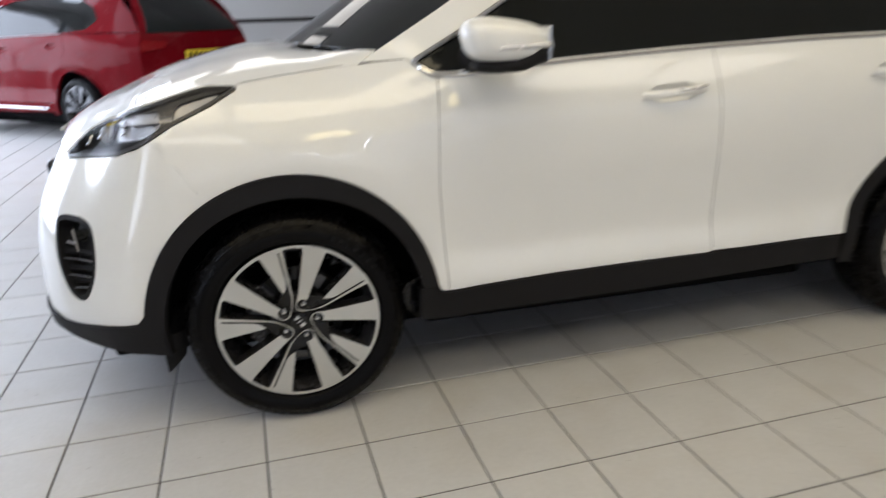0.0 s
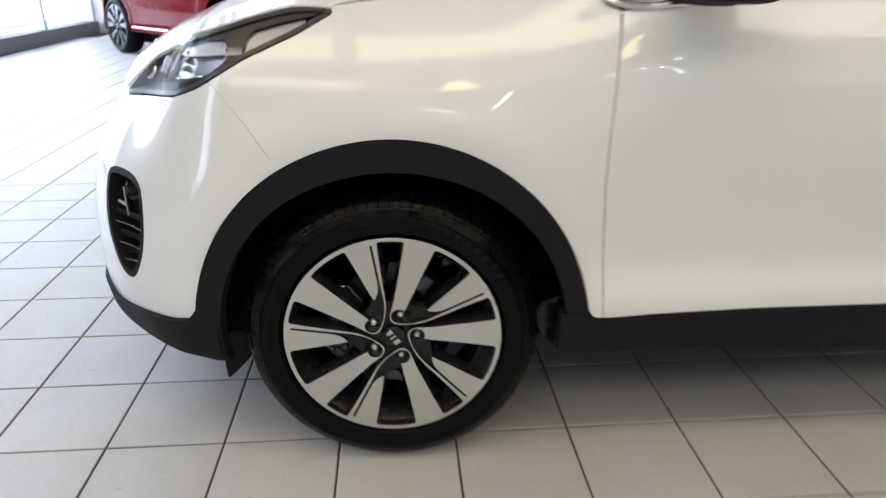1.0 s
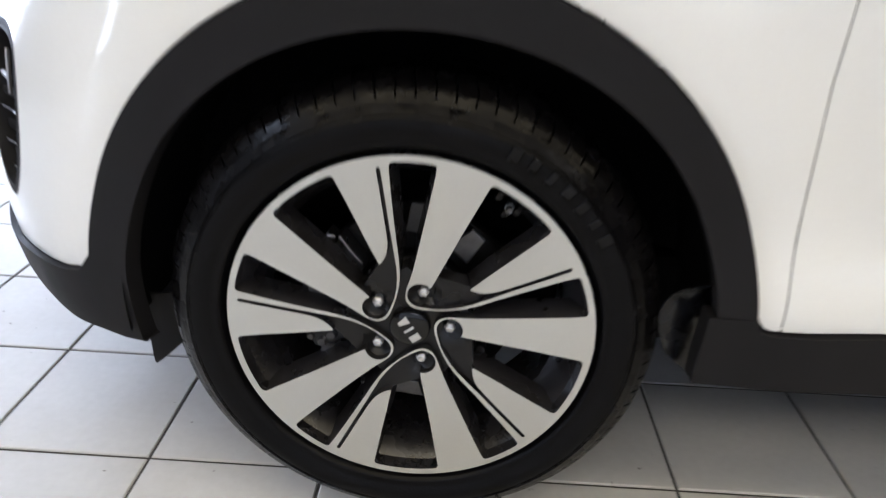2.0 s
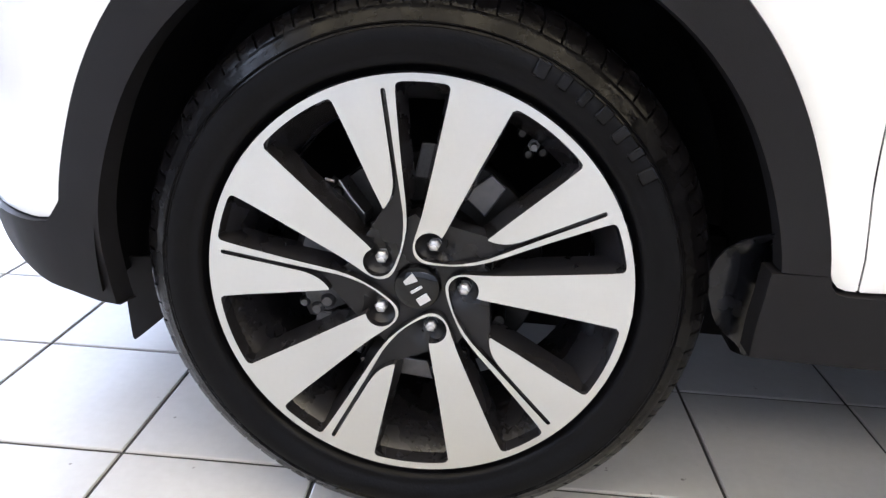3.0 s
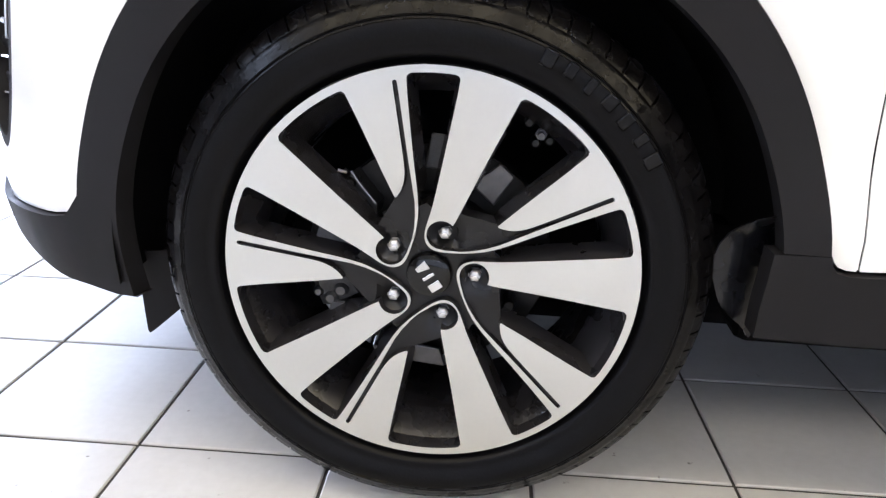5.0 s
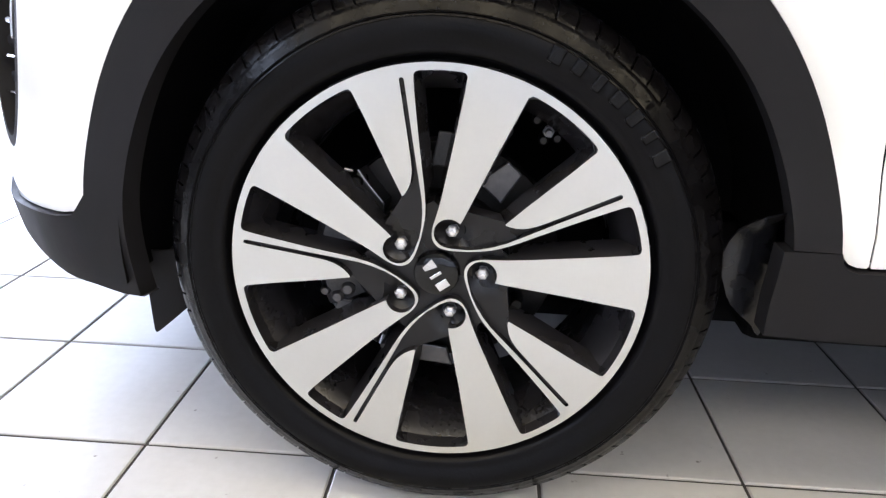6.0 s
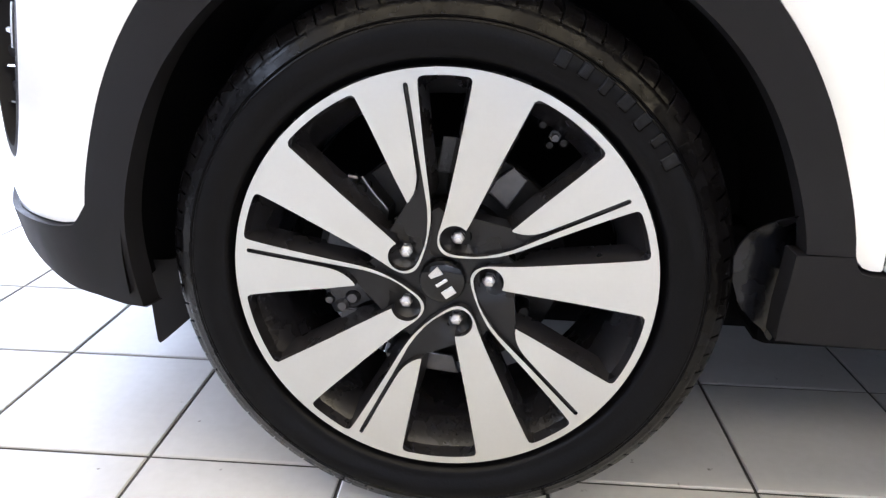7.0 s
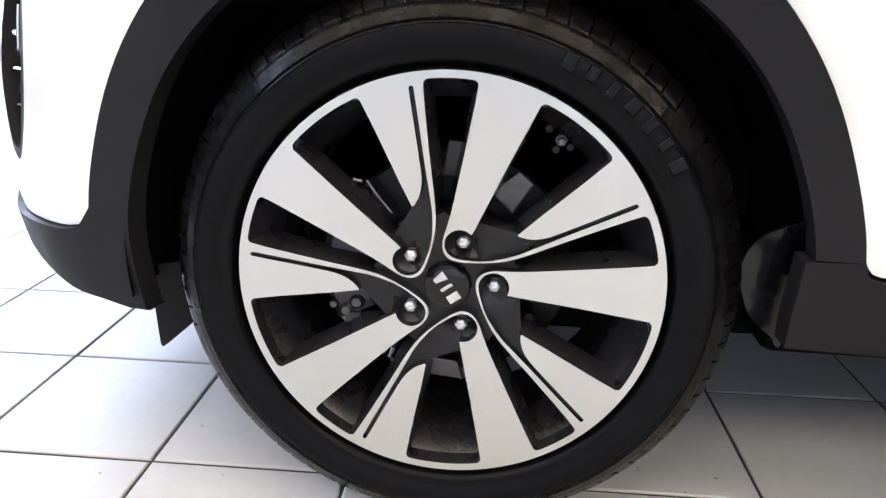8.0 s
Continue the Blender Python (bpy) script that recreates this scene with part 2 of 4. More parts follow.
def fill(loops, step):
    """Triangles over the hull of closed loops, with a grid of points inside: the points, the triangles and their middles."""
    vs, es = [], []
    for lp in loops:
        k = len(vs)
        vs += [Vector(p) for p in lp]
        es += [(k + i, k + (i + 1) % len(lp)) for i in range(len(lp))]
    if step:
        p = np.array([tuple(v) for v in vs])
        lo, hi = p.min(0), p.max(0)
        gx, gy = np.meshgrid(np.arange(lo[0] + step / 2, hi[0], step), np.arange(lo[1] + step / 2, hi[1], step))
        g = np.c_[gx.ravel(), gy.ravel()]
        keep = inside(g, loops[0])
        far = np.array([np.min(np.hypot(*(p - q).T)) > step * 0.45 for q in g]) if len(g) else keep
        vs += [Vector(q) for q in g[keep & far]]
    v2, _, tri, *_ = mathutils.geometry.delaunay_2d_cdt(vs, es, [], 0, 1e-6)
    v2 = np.array([tuple(v) for v in v2])
    tri = np.array([t for t in tri])
    return v2, tri, v2[tri].mean(1)


def shell(name, outline, fn, mat, parent, holes=(), step=0.03, depth=0.012, label="", flip=False, lip=0.0015):
    """A panel on a curved surface: fn(u, v, out) is its skin; its rim is turned in by depth, with a small round at the edge."""
    loops = [outline, *holes]
    v2, tri, mid = fill(loops, step)
    keep = inside(mid, outline)
    for h in holes:
        keep &= ~inside(mid, h)
    tri = tri[keep]
    used = np.unique(tri)
    back = {int(u): i for i, u in enumerate(used)}
    verts = [fn(v2[u][0], v2[u][1], 0.0) for u in used]
    faces = [[back[int(i)] for i in t] for t in tri]
    count = {}
    for f in faces:
        for a, b in ((f[0], f[1]), (f[1], f[2]), (f[2], f[0])):
            count[(a, b)] = True
    rim = [(a, b) for a, b in count if (b, a) not in count]
    ring = {}
    for a, _ in rim:
        u = used[a]
        ring[a] = (len(verts), len(verts) + 1)
        verts += [fn(v2[u][0], v2[u][1], -lip * 2), fn(v2[u][0], v2[u][1], -depth)]
    for a, b in rim:
        if a in ring and b in ring:
            faces.append([b, a, ring[a][0], ring[b][0]])
            faces.append([ring[b][0], ring[a][0], ring[a][1], ring[b][1]])
    if flip:
        faces = [f[::-1] for f in faces]
    return raw(name, verts, faces, mat, parent, label, True, 40)


# ---- the white car's skin: a plan line, and an inset from it at each height ----
def spline(xs, ys, x):
    x = min(max(x, xs[0]), xs[-1])
    i = 0
    while i < len(xs) - 2 and x > xs[i + 1]:
        i += 1

    def slope(j):
        if j == 0:
            return (ys[1] - ys[0]) / (xs[1] - xs[0])
        if j == len(xs) - 1:
            return (ys[-1] - ys[-2]) / (xs[-1] - xs[-2])
        a, b = (ys[j] - ys[j - 1]) / (xs[j] - xs[j - 1]), (ys[j + 1] - ys[j]) / (xs[j + 1] - xs[j])
        return 0.0 if a * b <= 0 else 2 * a * b / (a + b)

    h = xs[i + 1] - xs[i]
    u = (x - xs[i]) / h
    m0, m1 = slope(i) * h, slope(i + 1) * h
    return ys[i] * (1 + 2 * u) * (1 - u) ** 2 + m0 * u * (1 - u) ** 2 + ys[i + 1] * u * u * (3 - 2 * u) + m1 * u * u * (u - 1)


def mix(a, b, t):
    t = min(max(t, 0), 1)
    return a + (b - a) * t * t * (3 - 2 * t)


MID, REAR, HUB = 0.905, 2.485, 0.338
SX = [-0.872, -0.868, -0.852, -0.815, -0.745, -0.655, -0.55, -0.44, -0.30, -0.1, 0.2, 0.5, 1.0, 1.4, 2.0, 2.6, 3.1, 3.4]
SY = [0.905, 0.72, 0.56, 0.41, 0.285, 0.18, 0.09, 0.036, 0.008, 0.0, 0.0, 0.0, 0.004, 0.008, 0.018, 0.03, 0.09, 0.2]
ARC = [0.0]
for _i in range(1, len(SX)):
    ARC.append(ARC[-1] + math.hypot(SX[_i] - SX[_i - 1], SY[_i] - SY[_i - 1]))
ARC = [a - ARC[11] + 0.5 for a in ARC]
FRONT, TAIL = ARC[0], ARC[-1]
LEVELS = (0.10, 0.30, 0.40, 0.52, 0.66, 0.80, 0.90, 0.98, 1.04, 1.09, 1.13, 1.25, 1.40, 1.52, 1.60)
FENDER = (0.03, 0.012, 0.004, 0.010, 0.010, 0.012, 0.026, 0.066, 0.115, 0.17, 0.22, 0.26, 0.30, 0.36, 0.50)
DOOR = (0.03, 0.012, 0.000, 0.020, 0.007, -0.010, -0.012, 0.000, 0.020, 0.040, 0.058, 0.11, 0.175, 0.26, 0.40)
NOSE = (0.10, 0.01, 0.0, 0.004, 0.030, 0.095, 0.155, 0.23, 0.31, 0.40, 0.48, 0.5, 0.5, 0.5, 0.5)


# pressed lines: from, to, the height of the fold and its depth
CREASES = ((0.24, 0.952, 0.56, 1.045, 0.016, 0.007), (0.46, 0.966, 0.68, 0.992, 0.010, 0.0022), (0.52, 0.932, 0.82, 0.958, 0.014, 0.0042), (0.325, 0.822, 0.64, 0.900, 0.020, 0.0034))


def inset(s, z):
    v = mix(spline(LEVELS, FENDER, z), spline(LEVELS, DOOR, z), (s - 0.15) / 0.5)
    v = mix(v, spline(LEVELS, NOSE, z), (-0.30 - s) / 0.45)
    for s0, z0, s1, z1, high, deep in CREASES:
        u = (s - s0) / (s1 - s0)
        if 0 < u < 1:
            w = math.sin(math.pi * u ** 1.4)
            v += deep * w * (mix(0, 1, (z - z0 - (z1 - z0) * u) / high) - mix(0, 1, (z - z0 - (z1 - z0) * u - high) / 0.07))
    for cx in (0.0, REAR):
        r = math.hypot(s - cx, z - HUB)
        v -= 0.011 * (1 - mix(0, 1, (r - 0.46) / 0.17))
        v += 0.006 * (1 - mix(0, 1, (r - 0.452) / 0.085))
    return v


def skin_at(far=False, lift=0.0):
    def fn(s, z, out):
        x, y = spline(ARC, SX, s), spline(ARC, SY, s)
        dx = spline(ARC, SX, s + 0.004) - spline(ARC, SX, s - 0.004)
        dy = spline(ARC, SY, s + 0.004) - spline(ARC, SY, s - 0.004)
        n = math.hypot(dx, dy) or 1.0
        d = inset(s, z) - out - lift
        x, y = x - dy / n * d, y + dx / n * d
        return (x, 2 * MID - y if far else y, z)
    return fn


# ---- floor, walls, ceiling ----
X0, X1, Y0, Y1, TOP = WINDOW_X, 9.0, -9.0, 11.8, 3.2
floor = part("floor", box((X0 - 0.3, Y0 - 0.3, -0.2), (X1 + 0.3, Y1 + 0.3, -0.0035)), GROUT)
tagged(floor, "showroom floor of square grey ceramic tiles with dark joints", "floor", kind="structure")
ceiling = part("ceiling", box((X0 - 0.3, Y0 - 0.3, TOP), (X1 + 0.3, Y1 + 0.3, TOP + 0.2)), CEILING)
tagged(ceiling, "plain cream suspended ceiling of the showroom", "ceiling", kind="structure")
north = part("wall_north", box((X0 - 0.3, Y1, -0.2), (X1 + 0.3, Y1 + 0.25, TOP)), WALL)
tagged(north, "white plastered back wall with a dark rail", "wall", kind="structure")
part("dado_rail", box((X0, Y1 - 0.035, 1.27), (X1, Y1 - 0.001, 1.34), 0.006), RAIL, north, "dark wooden rail")
east = part("wall_east", box((X1, Y0, -0.2), (X1 + 0.25, Y1, TOP)), SHOWWALL)
tagged(east, "plain dark grey painted side wall", "wall", kind="structure")


def window_wall(name, along, a0, a1, at, thick, bays, label):
    """A low sill, a head band, posts and panes; along: 'y' or 'x'."""
    def b(u0, u1, w0, w1, z0, z1, bevel=0.0):
        return box((w0, u0, z0), (w1, u1, z1), bevel) if along == "y" else box((u0, w0, z0), (u1, w1, z1), bevel)
    wall = part(name, b(a0, a1, at - thick, at, 2.95, TOP), WALL)
    tagged(wall, label, "wall", kind="structure")
    part("window_sill", b(a0, a1, at - thick, at + 0.03, -0.2, 0.2, 0.01), KERB, wall, "dark grey sill")
    step = (a1 - a0) / bays
    for k in range(bays + 1):
        u = a0 + k * step
        part("window_post", b(max(u - 0.04, a0), min(u + 0.04, a1), at - 0.12, at - 0.02, 0.2, 2.95, 0.006), FRAME, wall)
    for k in range(bays):
        p = part("pane", b(a0 + k * step + 0.04, a0 + (k + 1) * step - 0.04, at - 0.075, at - 0.065, 0.2, 2.95), PANE, wall)
        p.visible_shadow = False
    return wall


for _n, _a, _b in (("wall_west_solid", -2.2, 3.0), ("wall_west_corner", Y0, -2.95)):
    _w = part(_n, box((X0 - 0.25, _a, -0.2), (X0, _b, TOP)), SHOWWALL)
    tagged(_w, "plain dark grey painted wall beside the windows", "wall", kind="structure")
window_wall("wall_west_window", "y", -2.95, -2.2, X0, 0.25, 1, "narrow full-height window over a grey sill")
window_wall("wall_west", "y", 3.0, Y1, X0, 0.25, 5, "full-height showroom windows over a grey sill")
# south front is unseen, glazed to let fill reach the car's side
window_wall("wall_south", "x", X0, X1, Y0, 0.25, 7, "unseen glazed front over a grey sill, added for light")
ground = raw("ground", [(-400, -400, -0.25), (400, -400, -0.25), (400, 400, -0.25), (-400, 400, -0.25)], [(0, 1, 2, 3)], TARMAC)
# west: daylight outside the windows; south: added fill glow
for _n, _v in (("backdrop_west", [(-9.5, -6, -0.2), (-9.5, 45, -0.2), (-9.5, 45, 6), (-9.5, -6, 6)]), ("fill_backdrop_south", [(-10, -13, -0.2), (14, -13, -0.2), (14, -13, 5), (-10, -13, 5)])):
    _b = raw(_n, _v, [(0, 1, 2, 3)], OUTSIDE_W if _n == "backdrop_west" else FILL_SOUTH)
    tagged(_b, "hazy bright daylight outside the windows, added fill on the south", "backdrop", kind="structure")
tagged(ground, "pale grey paving outside the showroom", "ground", kind="structure")


# builds the ceiling lamps and the added fill panels alike
def lamp_or_fill(x, y, w, d, mat, label):
    t = thing("lamp_or_fill", (x, y, TOP), label, "ceiling light", "ceiling lights")
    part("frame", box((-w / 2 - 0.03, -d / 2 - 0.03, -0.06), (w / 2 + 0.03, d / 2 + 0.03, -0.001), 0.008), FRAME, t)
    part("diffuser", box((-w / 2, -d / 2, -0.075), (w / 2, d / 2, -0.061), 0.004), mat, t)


lamp_or_fill(0.50, -3.4, 0.22, 1.5, WARMPANEL, "long warm-yellow ceiling light strip")
# unseen fill panels, added to brighten the car's near side
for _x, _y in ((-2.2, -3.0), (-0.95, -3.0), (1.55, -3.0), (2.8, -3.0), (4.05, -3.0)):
    lamp_or_fill(_x, _y, 1.1, 1.3, SOFT_FILL, "large dim warm-white fill panel added under the ceiling")
lamp_or_fill(0.60, -7.7, 0.55, 0.30, TUBE, "small cool-white ceiling light panel")
lamp_or_fill(1.45, -8.5, 0.4, 0.26, TUBE, "small cool-white ceiling light panel")
lamp_or_fill(2.65, -8.5, 1.0, 0.26, TUBE, "long cool-white ceiling light panel")
for _k in range(6):
    lamp_or_fill(-2.2 + 1.25 * _k, -1.0, 1.1, 0.8, STRIP, "warm-yellow ceiling light panel")
# unseen fill panels that brighten the floor left of the car
for _x, _y in ((-3.9, -0.5), (-3.9, 1.6), (-3.9, 3.7), (-3.9, 5.8), (-3.9, 7.9), (-2.4, 6.4)):
    lamp_or_fill(_x, _y, 1.2, 1.2, COOL_FILL, "square cool-white fill panel added near the windows")
# unseen fill panels behind the car, so its body shades the near floor
for _k in range(5):
    lamp_or_fill(-1.6 + 1.8 * _k, 4.6, 1.6, 1.6, NORTH_FILL, "square warm-white fill panel added beyond the car")


# ---- wheels ----
LOBE = [(0.243, 12.2), (0.2418, 11.0), (0.2365, 10.45), (0.150, 12.3), (0.098, 15.2), (0.076, 18.6), (0.059, 23.8), (0.047, 25.5), (0.038, 20.0), (0.034, 8.0), (0.037, -13.0), (0.058, -37.5), (0.088, -45.7), (0.155, -46.1), (0.2365, -46.85), (0.2418, -47.4), (0.243, -48.6)]
POCKET_A = [(0.2412, -7.0), (0.2375, -6.2), (0.160, -5.7), (0.080, -5.0)]
POCKET_B = [(0.0395, -10.0), (0.0555, -34.0), (0.088, -42.8), (0.118, -43.4), (0.150, -43.7), (0.232, -44.4), (0.2375, -44.25), (0.2375, -43.1), (0.232, -43.0), (0.150, -41.7), (0.130, -40.7), (0.116, -37.8), (0.106, -32.2), (0.1068, -30.6), (0.2365, -29.8), (0.2412, -29.0)]


def polar(rows, turn=0.0):
    return [(r * math.cos(radians(a + turn)), r * math.sin(radians(a + turn))) for r, a in rows]


def wheel(parent, at, side, detail=True, bright=None):
    """An alloy wheel with five paired spokes, turned round the y axis; its outer face looks to -y (side 1) or +y (side -1)."""
    barrel = [(0.2515, 0.0), (0.2535, 0.006), (0.2515, 0.012), (0.243, 0.018), (0.236, 0.03), (0.226, 0.05), (0.222, 0.09), (0.224, 0.17), (0.236, 0.19), (0.250, 0.195), (0.250, 0.2), (0.240, 0.2), (0.216, 0.175), (0.214, 0.09), (0.218, 0.05), (0.2425, 0.0135)]
    w = part("wheel", lathe(barrel, 96, True), BARREL, parent, "dark alloy wheel with bright machined spokes", True)
    w.location = at
    bright = bright or ALLOY
    if side < 0:
        w.rotation_euler = (0, 0, math.pi)
    # outlines of the bright face
    star = []
    for k in range(5):
        star += smooth_line(polar(LOBE, -72 * k), 2, False)
        star += arc(0, 0, 0.243, -48.6 - 72 * k, -59.8 - 72 * k, 6)[1:-1]
    pockets, windows = [], []
    for k in range(5):
        t = -72 * k
        bore = [(0.0557 + 0.0182 * math.cos(radians(a)), 0.003 + 0.0182 * math.sin(radians(a))) for a in range(-28, 206, 13)]
        c, s = math.cos(radians(t)), math.sin(radians(t))
        bore = [(x * c - y * s, x * s + y * c) for x, y in bore]
        slot = smooth_line(polar(POCKET_B, t), 1, False)
        outer = arc(0, 0, 0.242, -28.0 + t, -8.0 + t, 8)
        lead = dense(polar(POCKET_A, t), 0.02, False)
        pockets.append(lead + bore + slot + outer)
        inner = polar([(0.0868, -6.0), (0.1052, -30.6)], t)
        windows.append([inner[0]] + polar([(0.160, -5.75), (0.236, -6.5), (0.2405, -8.6)], t) + arc(0, 0, 0.2415, -10 + t, -26 + t, 6) + polar([(0.2405, -27.6), (0.236, -29.5), (0.160, -30.3)], t) + [inner[1]])
    rim = arc(0, 0, 0.2515, 0, 360, 120)[:-1]
    v2, tri, mid = fill([rim, star, *pockets], 0.02)
    face = ~inside(mid, star)
    for p in pockets:
        face &= ~inside(mid, p)

    def plate(name, tris, front, mat, depth, label=""):
        used = np.unique(tris)
        idx = {int(u): i for i, u in enumerate(used)}
        def dish(u):
            return front + 0.010 * (1 - min(np.hypot(*v2[u]) / 0.24, 1.0)) ** 1.0
        verts = [(v2[u][0], dish(u), v2[u][1]) for u in used]
        fs = [[idx[int(i)] for i in t] for t in tris]
        es = {(a, b) for f in fs for a, b in ((f[0], f[1]), (f[1], f[2]), (f[2], f[0]))}
        edge = [(a, b) for a, b in es if (b, a) not in es]
        return verts, fs, edge, used, idx

    verts, fs, edge, used, idx = plate("face", tri[face], 0.0, ALLOY, 0)
    raw("rim_face", verts, fs, bright, w, "bright machined aluminium face", True, 30)
    # black painted flanks of the spokes, drawn in a little behind the face
    vb, fb, back = [], [], {}
    away = {}
    for a, b in edge:
        d = Vector((verts[b][2] - verts[a][2], verts[a][0] - verts[b][0]))
        if d.length > 0:
            for q in (a, b):
                away[q] = away.get(q, Vector((0, 0))) + d.normalized()
    for a, b in edge:
        for q in (a, b):
            if q not in back:
                x, y, z = verts[q]
                r = math.hypot(x, z)
                back[q] = len(vb)
                deep = 0.042 if r > 0.09 else 0.016
                if r > 0.2512:
                    vb += [(x, y, z), (x, y + 0.004, z)]
                else:
                    n = away[q].normalized() * (0.007 if r > 0.10 else 0.001)
                    vb += [(x, y + 0.0002, z), (x + n.x, y + deep, z + n.y)]
    for a, b in edge:
        i, j = back[a], back[b]
        fb.append((i, j, j + 1, i + 1))
    raw("spoke_sides", vb, fb, BARREL, w, "satin black spoke flanks", True, 50)
    # recessed black pockets round the nuts, with the openings cut out of them
    pock = np.zeros(len(tri), bool)
    v3, t3, m3 = fill([rim, star, *pockets, *windows], 0.012)
    low = np.zeros(len(t3), bool)
    for p in pockets:
        low |= inside(m3, p)
    for h in windows:
        low &= ~inside(m3, h)
    hubfloor = inside(m3, star) & (np.hypot(*m3.T) < 0.088)
    for nm, sel, dep in (("nut_pocket", low, 0.0095), ("hub_recess", hubfloor, 0.011)):
        us = np.unique(t3[sel])
        ix = {int(u): i for i, u in enumerate(us)}
        vv, bores = [], [polar([(0.0557, -72 * k)])[0] for k in range(5)]
        for u in us:
            x, z = v3[u]
            r = math.hypot(x, z)
            y = dep + 0.010 * (1 - min(r / 0.24, 1))
            if nm == "nut_pocket":
                near = min(math.hypot(x - p[0], z - p[1]) for p in bores)
                y += 0.013 * (1 - mix(0, 1, (near - 0.0155) / 0.003))
                y -= 0.005 * mix(0, 1, (r - 0.13) / 0.05)
            vv.append((x, y, z))
        ff = [[ix[int(i)] for i in t] for t in t3[sel]]
        es = {(a, b) for f in ff for a, b in ((f[0], f[1]), (f[1], f[2]), (f[2], f[0]))}
        n0 = len(vv)
        ring = {}
        for a, b in [(a, b) for a, b in es if (b, a) not in es]:
            for q in (a, b):
                if q not in ring:
                    ring[q] = len(vv)
                    vv.append((vv[q][0], vv[q][1] + 0.03, vv[q][2]))
            ff.append([b, a, ring[a], ring[b]])
        raw(nm, vv, ff, SATIN, w, "satin black recess", True, 40)
    # nuts
    nut = [(0.0, -0.0016), (0.0035, -0.0014), (0.0060, -0.0006), (0.0078, 0.0012), (0.0084, 0.0036), (0.0084, 0.014), (0.0115, 0.0165), (0.0120, 0.02)]
    for k in range(5):
        x, z = polar([(0.0557, -72 * k)])[0]
        bm = lathe(nut, 6)
        bmesh.ops.bevel(bm, geom=list(bm.edges), offset=0.0006, segments=1, affect="EDGES")
        o = part("wheel_nut", bm, NUT, w, "chromed wheel nut", True, 30)
        o.location = (x, 0.0175, z)
        part("nut_seat", lathe([(0.0155, 0.0), (0.0165, 0.001), (0.0165, 0.008), (0.0145, 0.008), (0.0145, 0.001)], 28, True), GLOSS, w, "", True).location = (x, 0.026, z)
    # centre cap with three plain bars in place of the maker's letters
    cap = part("centre_cap", lathe([(0.0, 0.0), (0.012, 0.0005), (0.022, 0.002), (0.0265, 0.0045), (0.0285, 0.009), (0.0285, 0.016)], 56), GLOSS, w, "gloss black centre cap with silver bars", True)
    cap.location = (0, 0.006, 0)
    for du, foot, head in ((-0.0148, 0.0105, 0.0105), (0.0, 0.0040, 0.0040), (0.0142, 0.0125, 0.0060)):
        bm = box((-0.5, -0.0008, -0.0080), (0.5, 0.0012, 0.0080))
        for v in bm.verts:
            v.co.x *= foot if v.co.z < 0 else head
        bmesh.ops.bevel(bm, geom=list(bm.edges), offset=0.0004, segments=1, affect="EDGES")
        o = part("badge_bar", bm, CHROME, w, "silver bar")
        o.matrix_local = pose(0, 0.0062, 0) @ pose(0, 0, 0, 0, -126, 0) @ pose(du, 0, 0)
    # tyre: sidewall, shoulder with blocks, tread
    prof = [(0.2525, 0.014), (0.2572, 0.011), (0.2596, 0.003), (0.2622, -0.0032), (0.2652, -0.0050), (0.2685, -0.0044), (0.2740, -0.0070), (0.281, -0.0105), (0.289, -0.012), (0.2975, -0.0108), (0.3008, -0.0092), (0.3020, -0.0078), (0.3034, -0.0088), (0.3065, -0.0058), (0.3145, -0.0006), (0.3208, 0.0040), (0.3232, 0.0100), (0.3295, 0.0170), (0.3355, 0.029)]
    tread = [(0.3355, 0.029), (0.338, 0.045), (0.338, 0.07), (0.3385, 0.1), (0.338, 0.14), (0.336, 0.165), (0.3325, 0.181), (0.32, 0.2), (0.30, 0.212), (0.27, 0.205), (0.2525, 0.186)]
    tyre = part("tyre", lathe(prof + tread[1:], 160), RUBBER, w, "black rubber tyre with a glossy dressed sidewall", True, 60)
    for v in tyre.data.vertices:                       # the tread stands flat on the floor
        v.co.z = max(v.co.z, -HUB + 0.0006)
    if detail:
        vv, ff = [], []
        n = 84
        rows = [(0.3170, 0.0002), (0.3235, 0.0052), (0.3290, 0.0102), (0.3350, 0.0172), (0.3400, 0.029), (0.3430, 0.045), (0.3445, 0.075), (0.3445, 0.115)]
        for k in range(n):
            a0, a1 = 2 * math.pi * k / n, 2 * math.pi * (k + 0.885) / n
            first = 0
            for i in range(first, len(rows)):
                r, y = rows[i]
                lean = 0.0045 * (i - 2) + 0.003 * math.sin(1.7 * i)
                for a in (a0 + lean, (a0 + a1) / 2 + lean, a1 + lean):
                    for rr in (r, r - 0.009):
                        vv.append((rr * math.cos(a), y + (0.006 if rr != r else 0.0), rr * math.sin(a)))
            m = len(rows) - first
            o = len(vv) - m * 6
            q = lambda i, j, d: o + i * 6 + j * 2 + d
            for i in range(m - 1):
                for j in range(2):
                    ff.append((q(i, j, 0), q(i, j + 1, 0), q(i + 1, j + 1, 0), q(i + 1, j, 0)))
                ff.append((q(i, 0, 0), q(i + 1, 0, 0), q(i + 1, 0, 1), q(i, 0, 1)))
                ff.append((q(i, 2, 0), q(i, 2, 1), q(i + 1, 2, 1), q(i + 1, 2, 0)))
            for j in range(2):
                ff.append((q(0, j, 0), q(0, j, 1), q(0, j + 1, 1), q(0, j + 1, 0)))
        vv = [(x, y, max(z, -HUB + 0.0004)) for x, y, z in vv]
        tagged(raw("tread_pattern", vv, ff, RUBBER_WET, w, "rubber shoulder blocks", True, 35), kind="stuff")
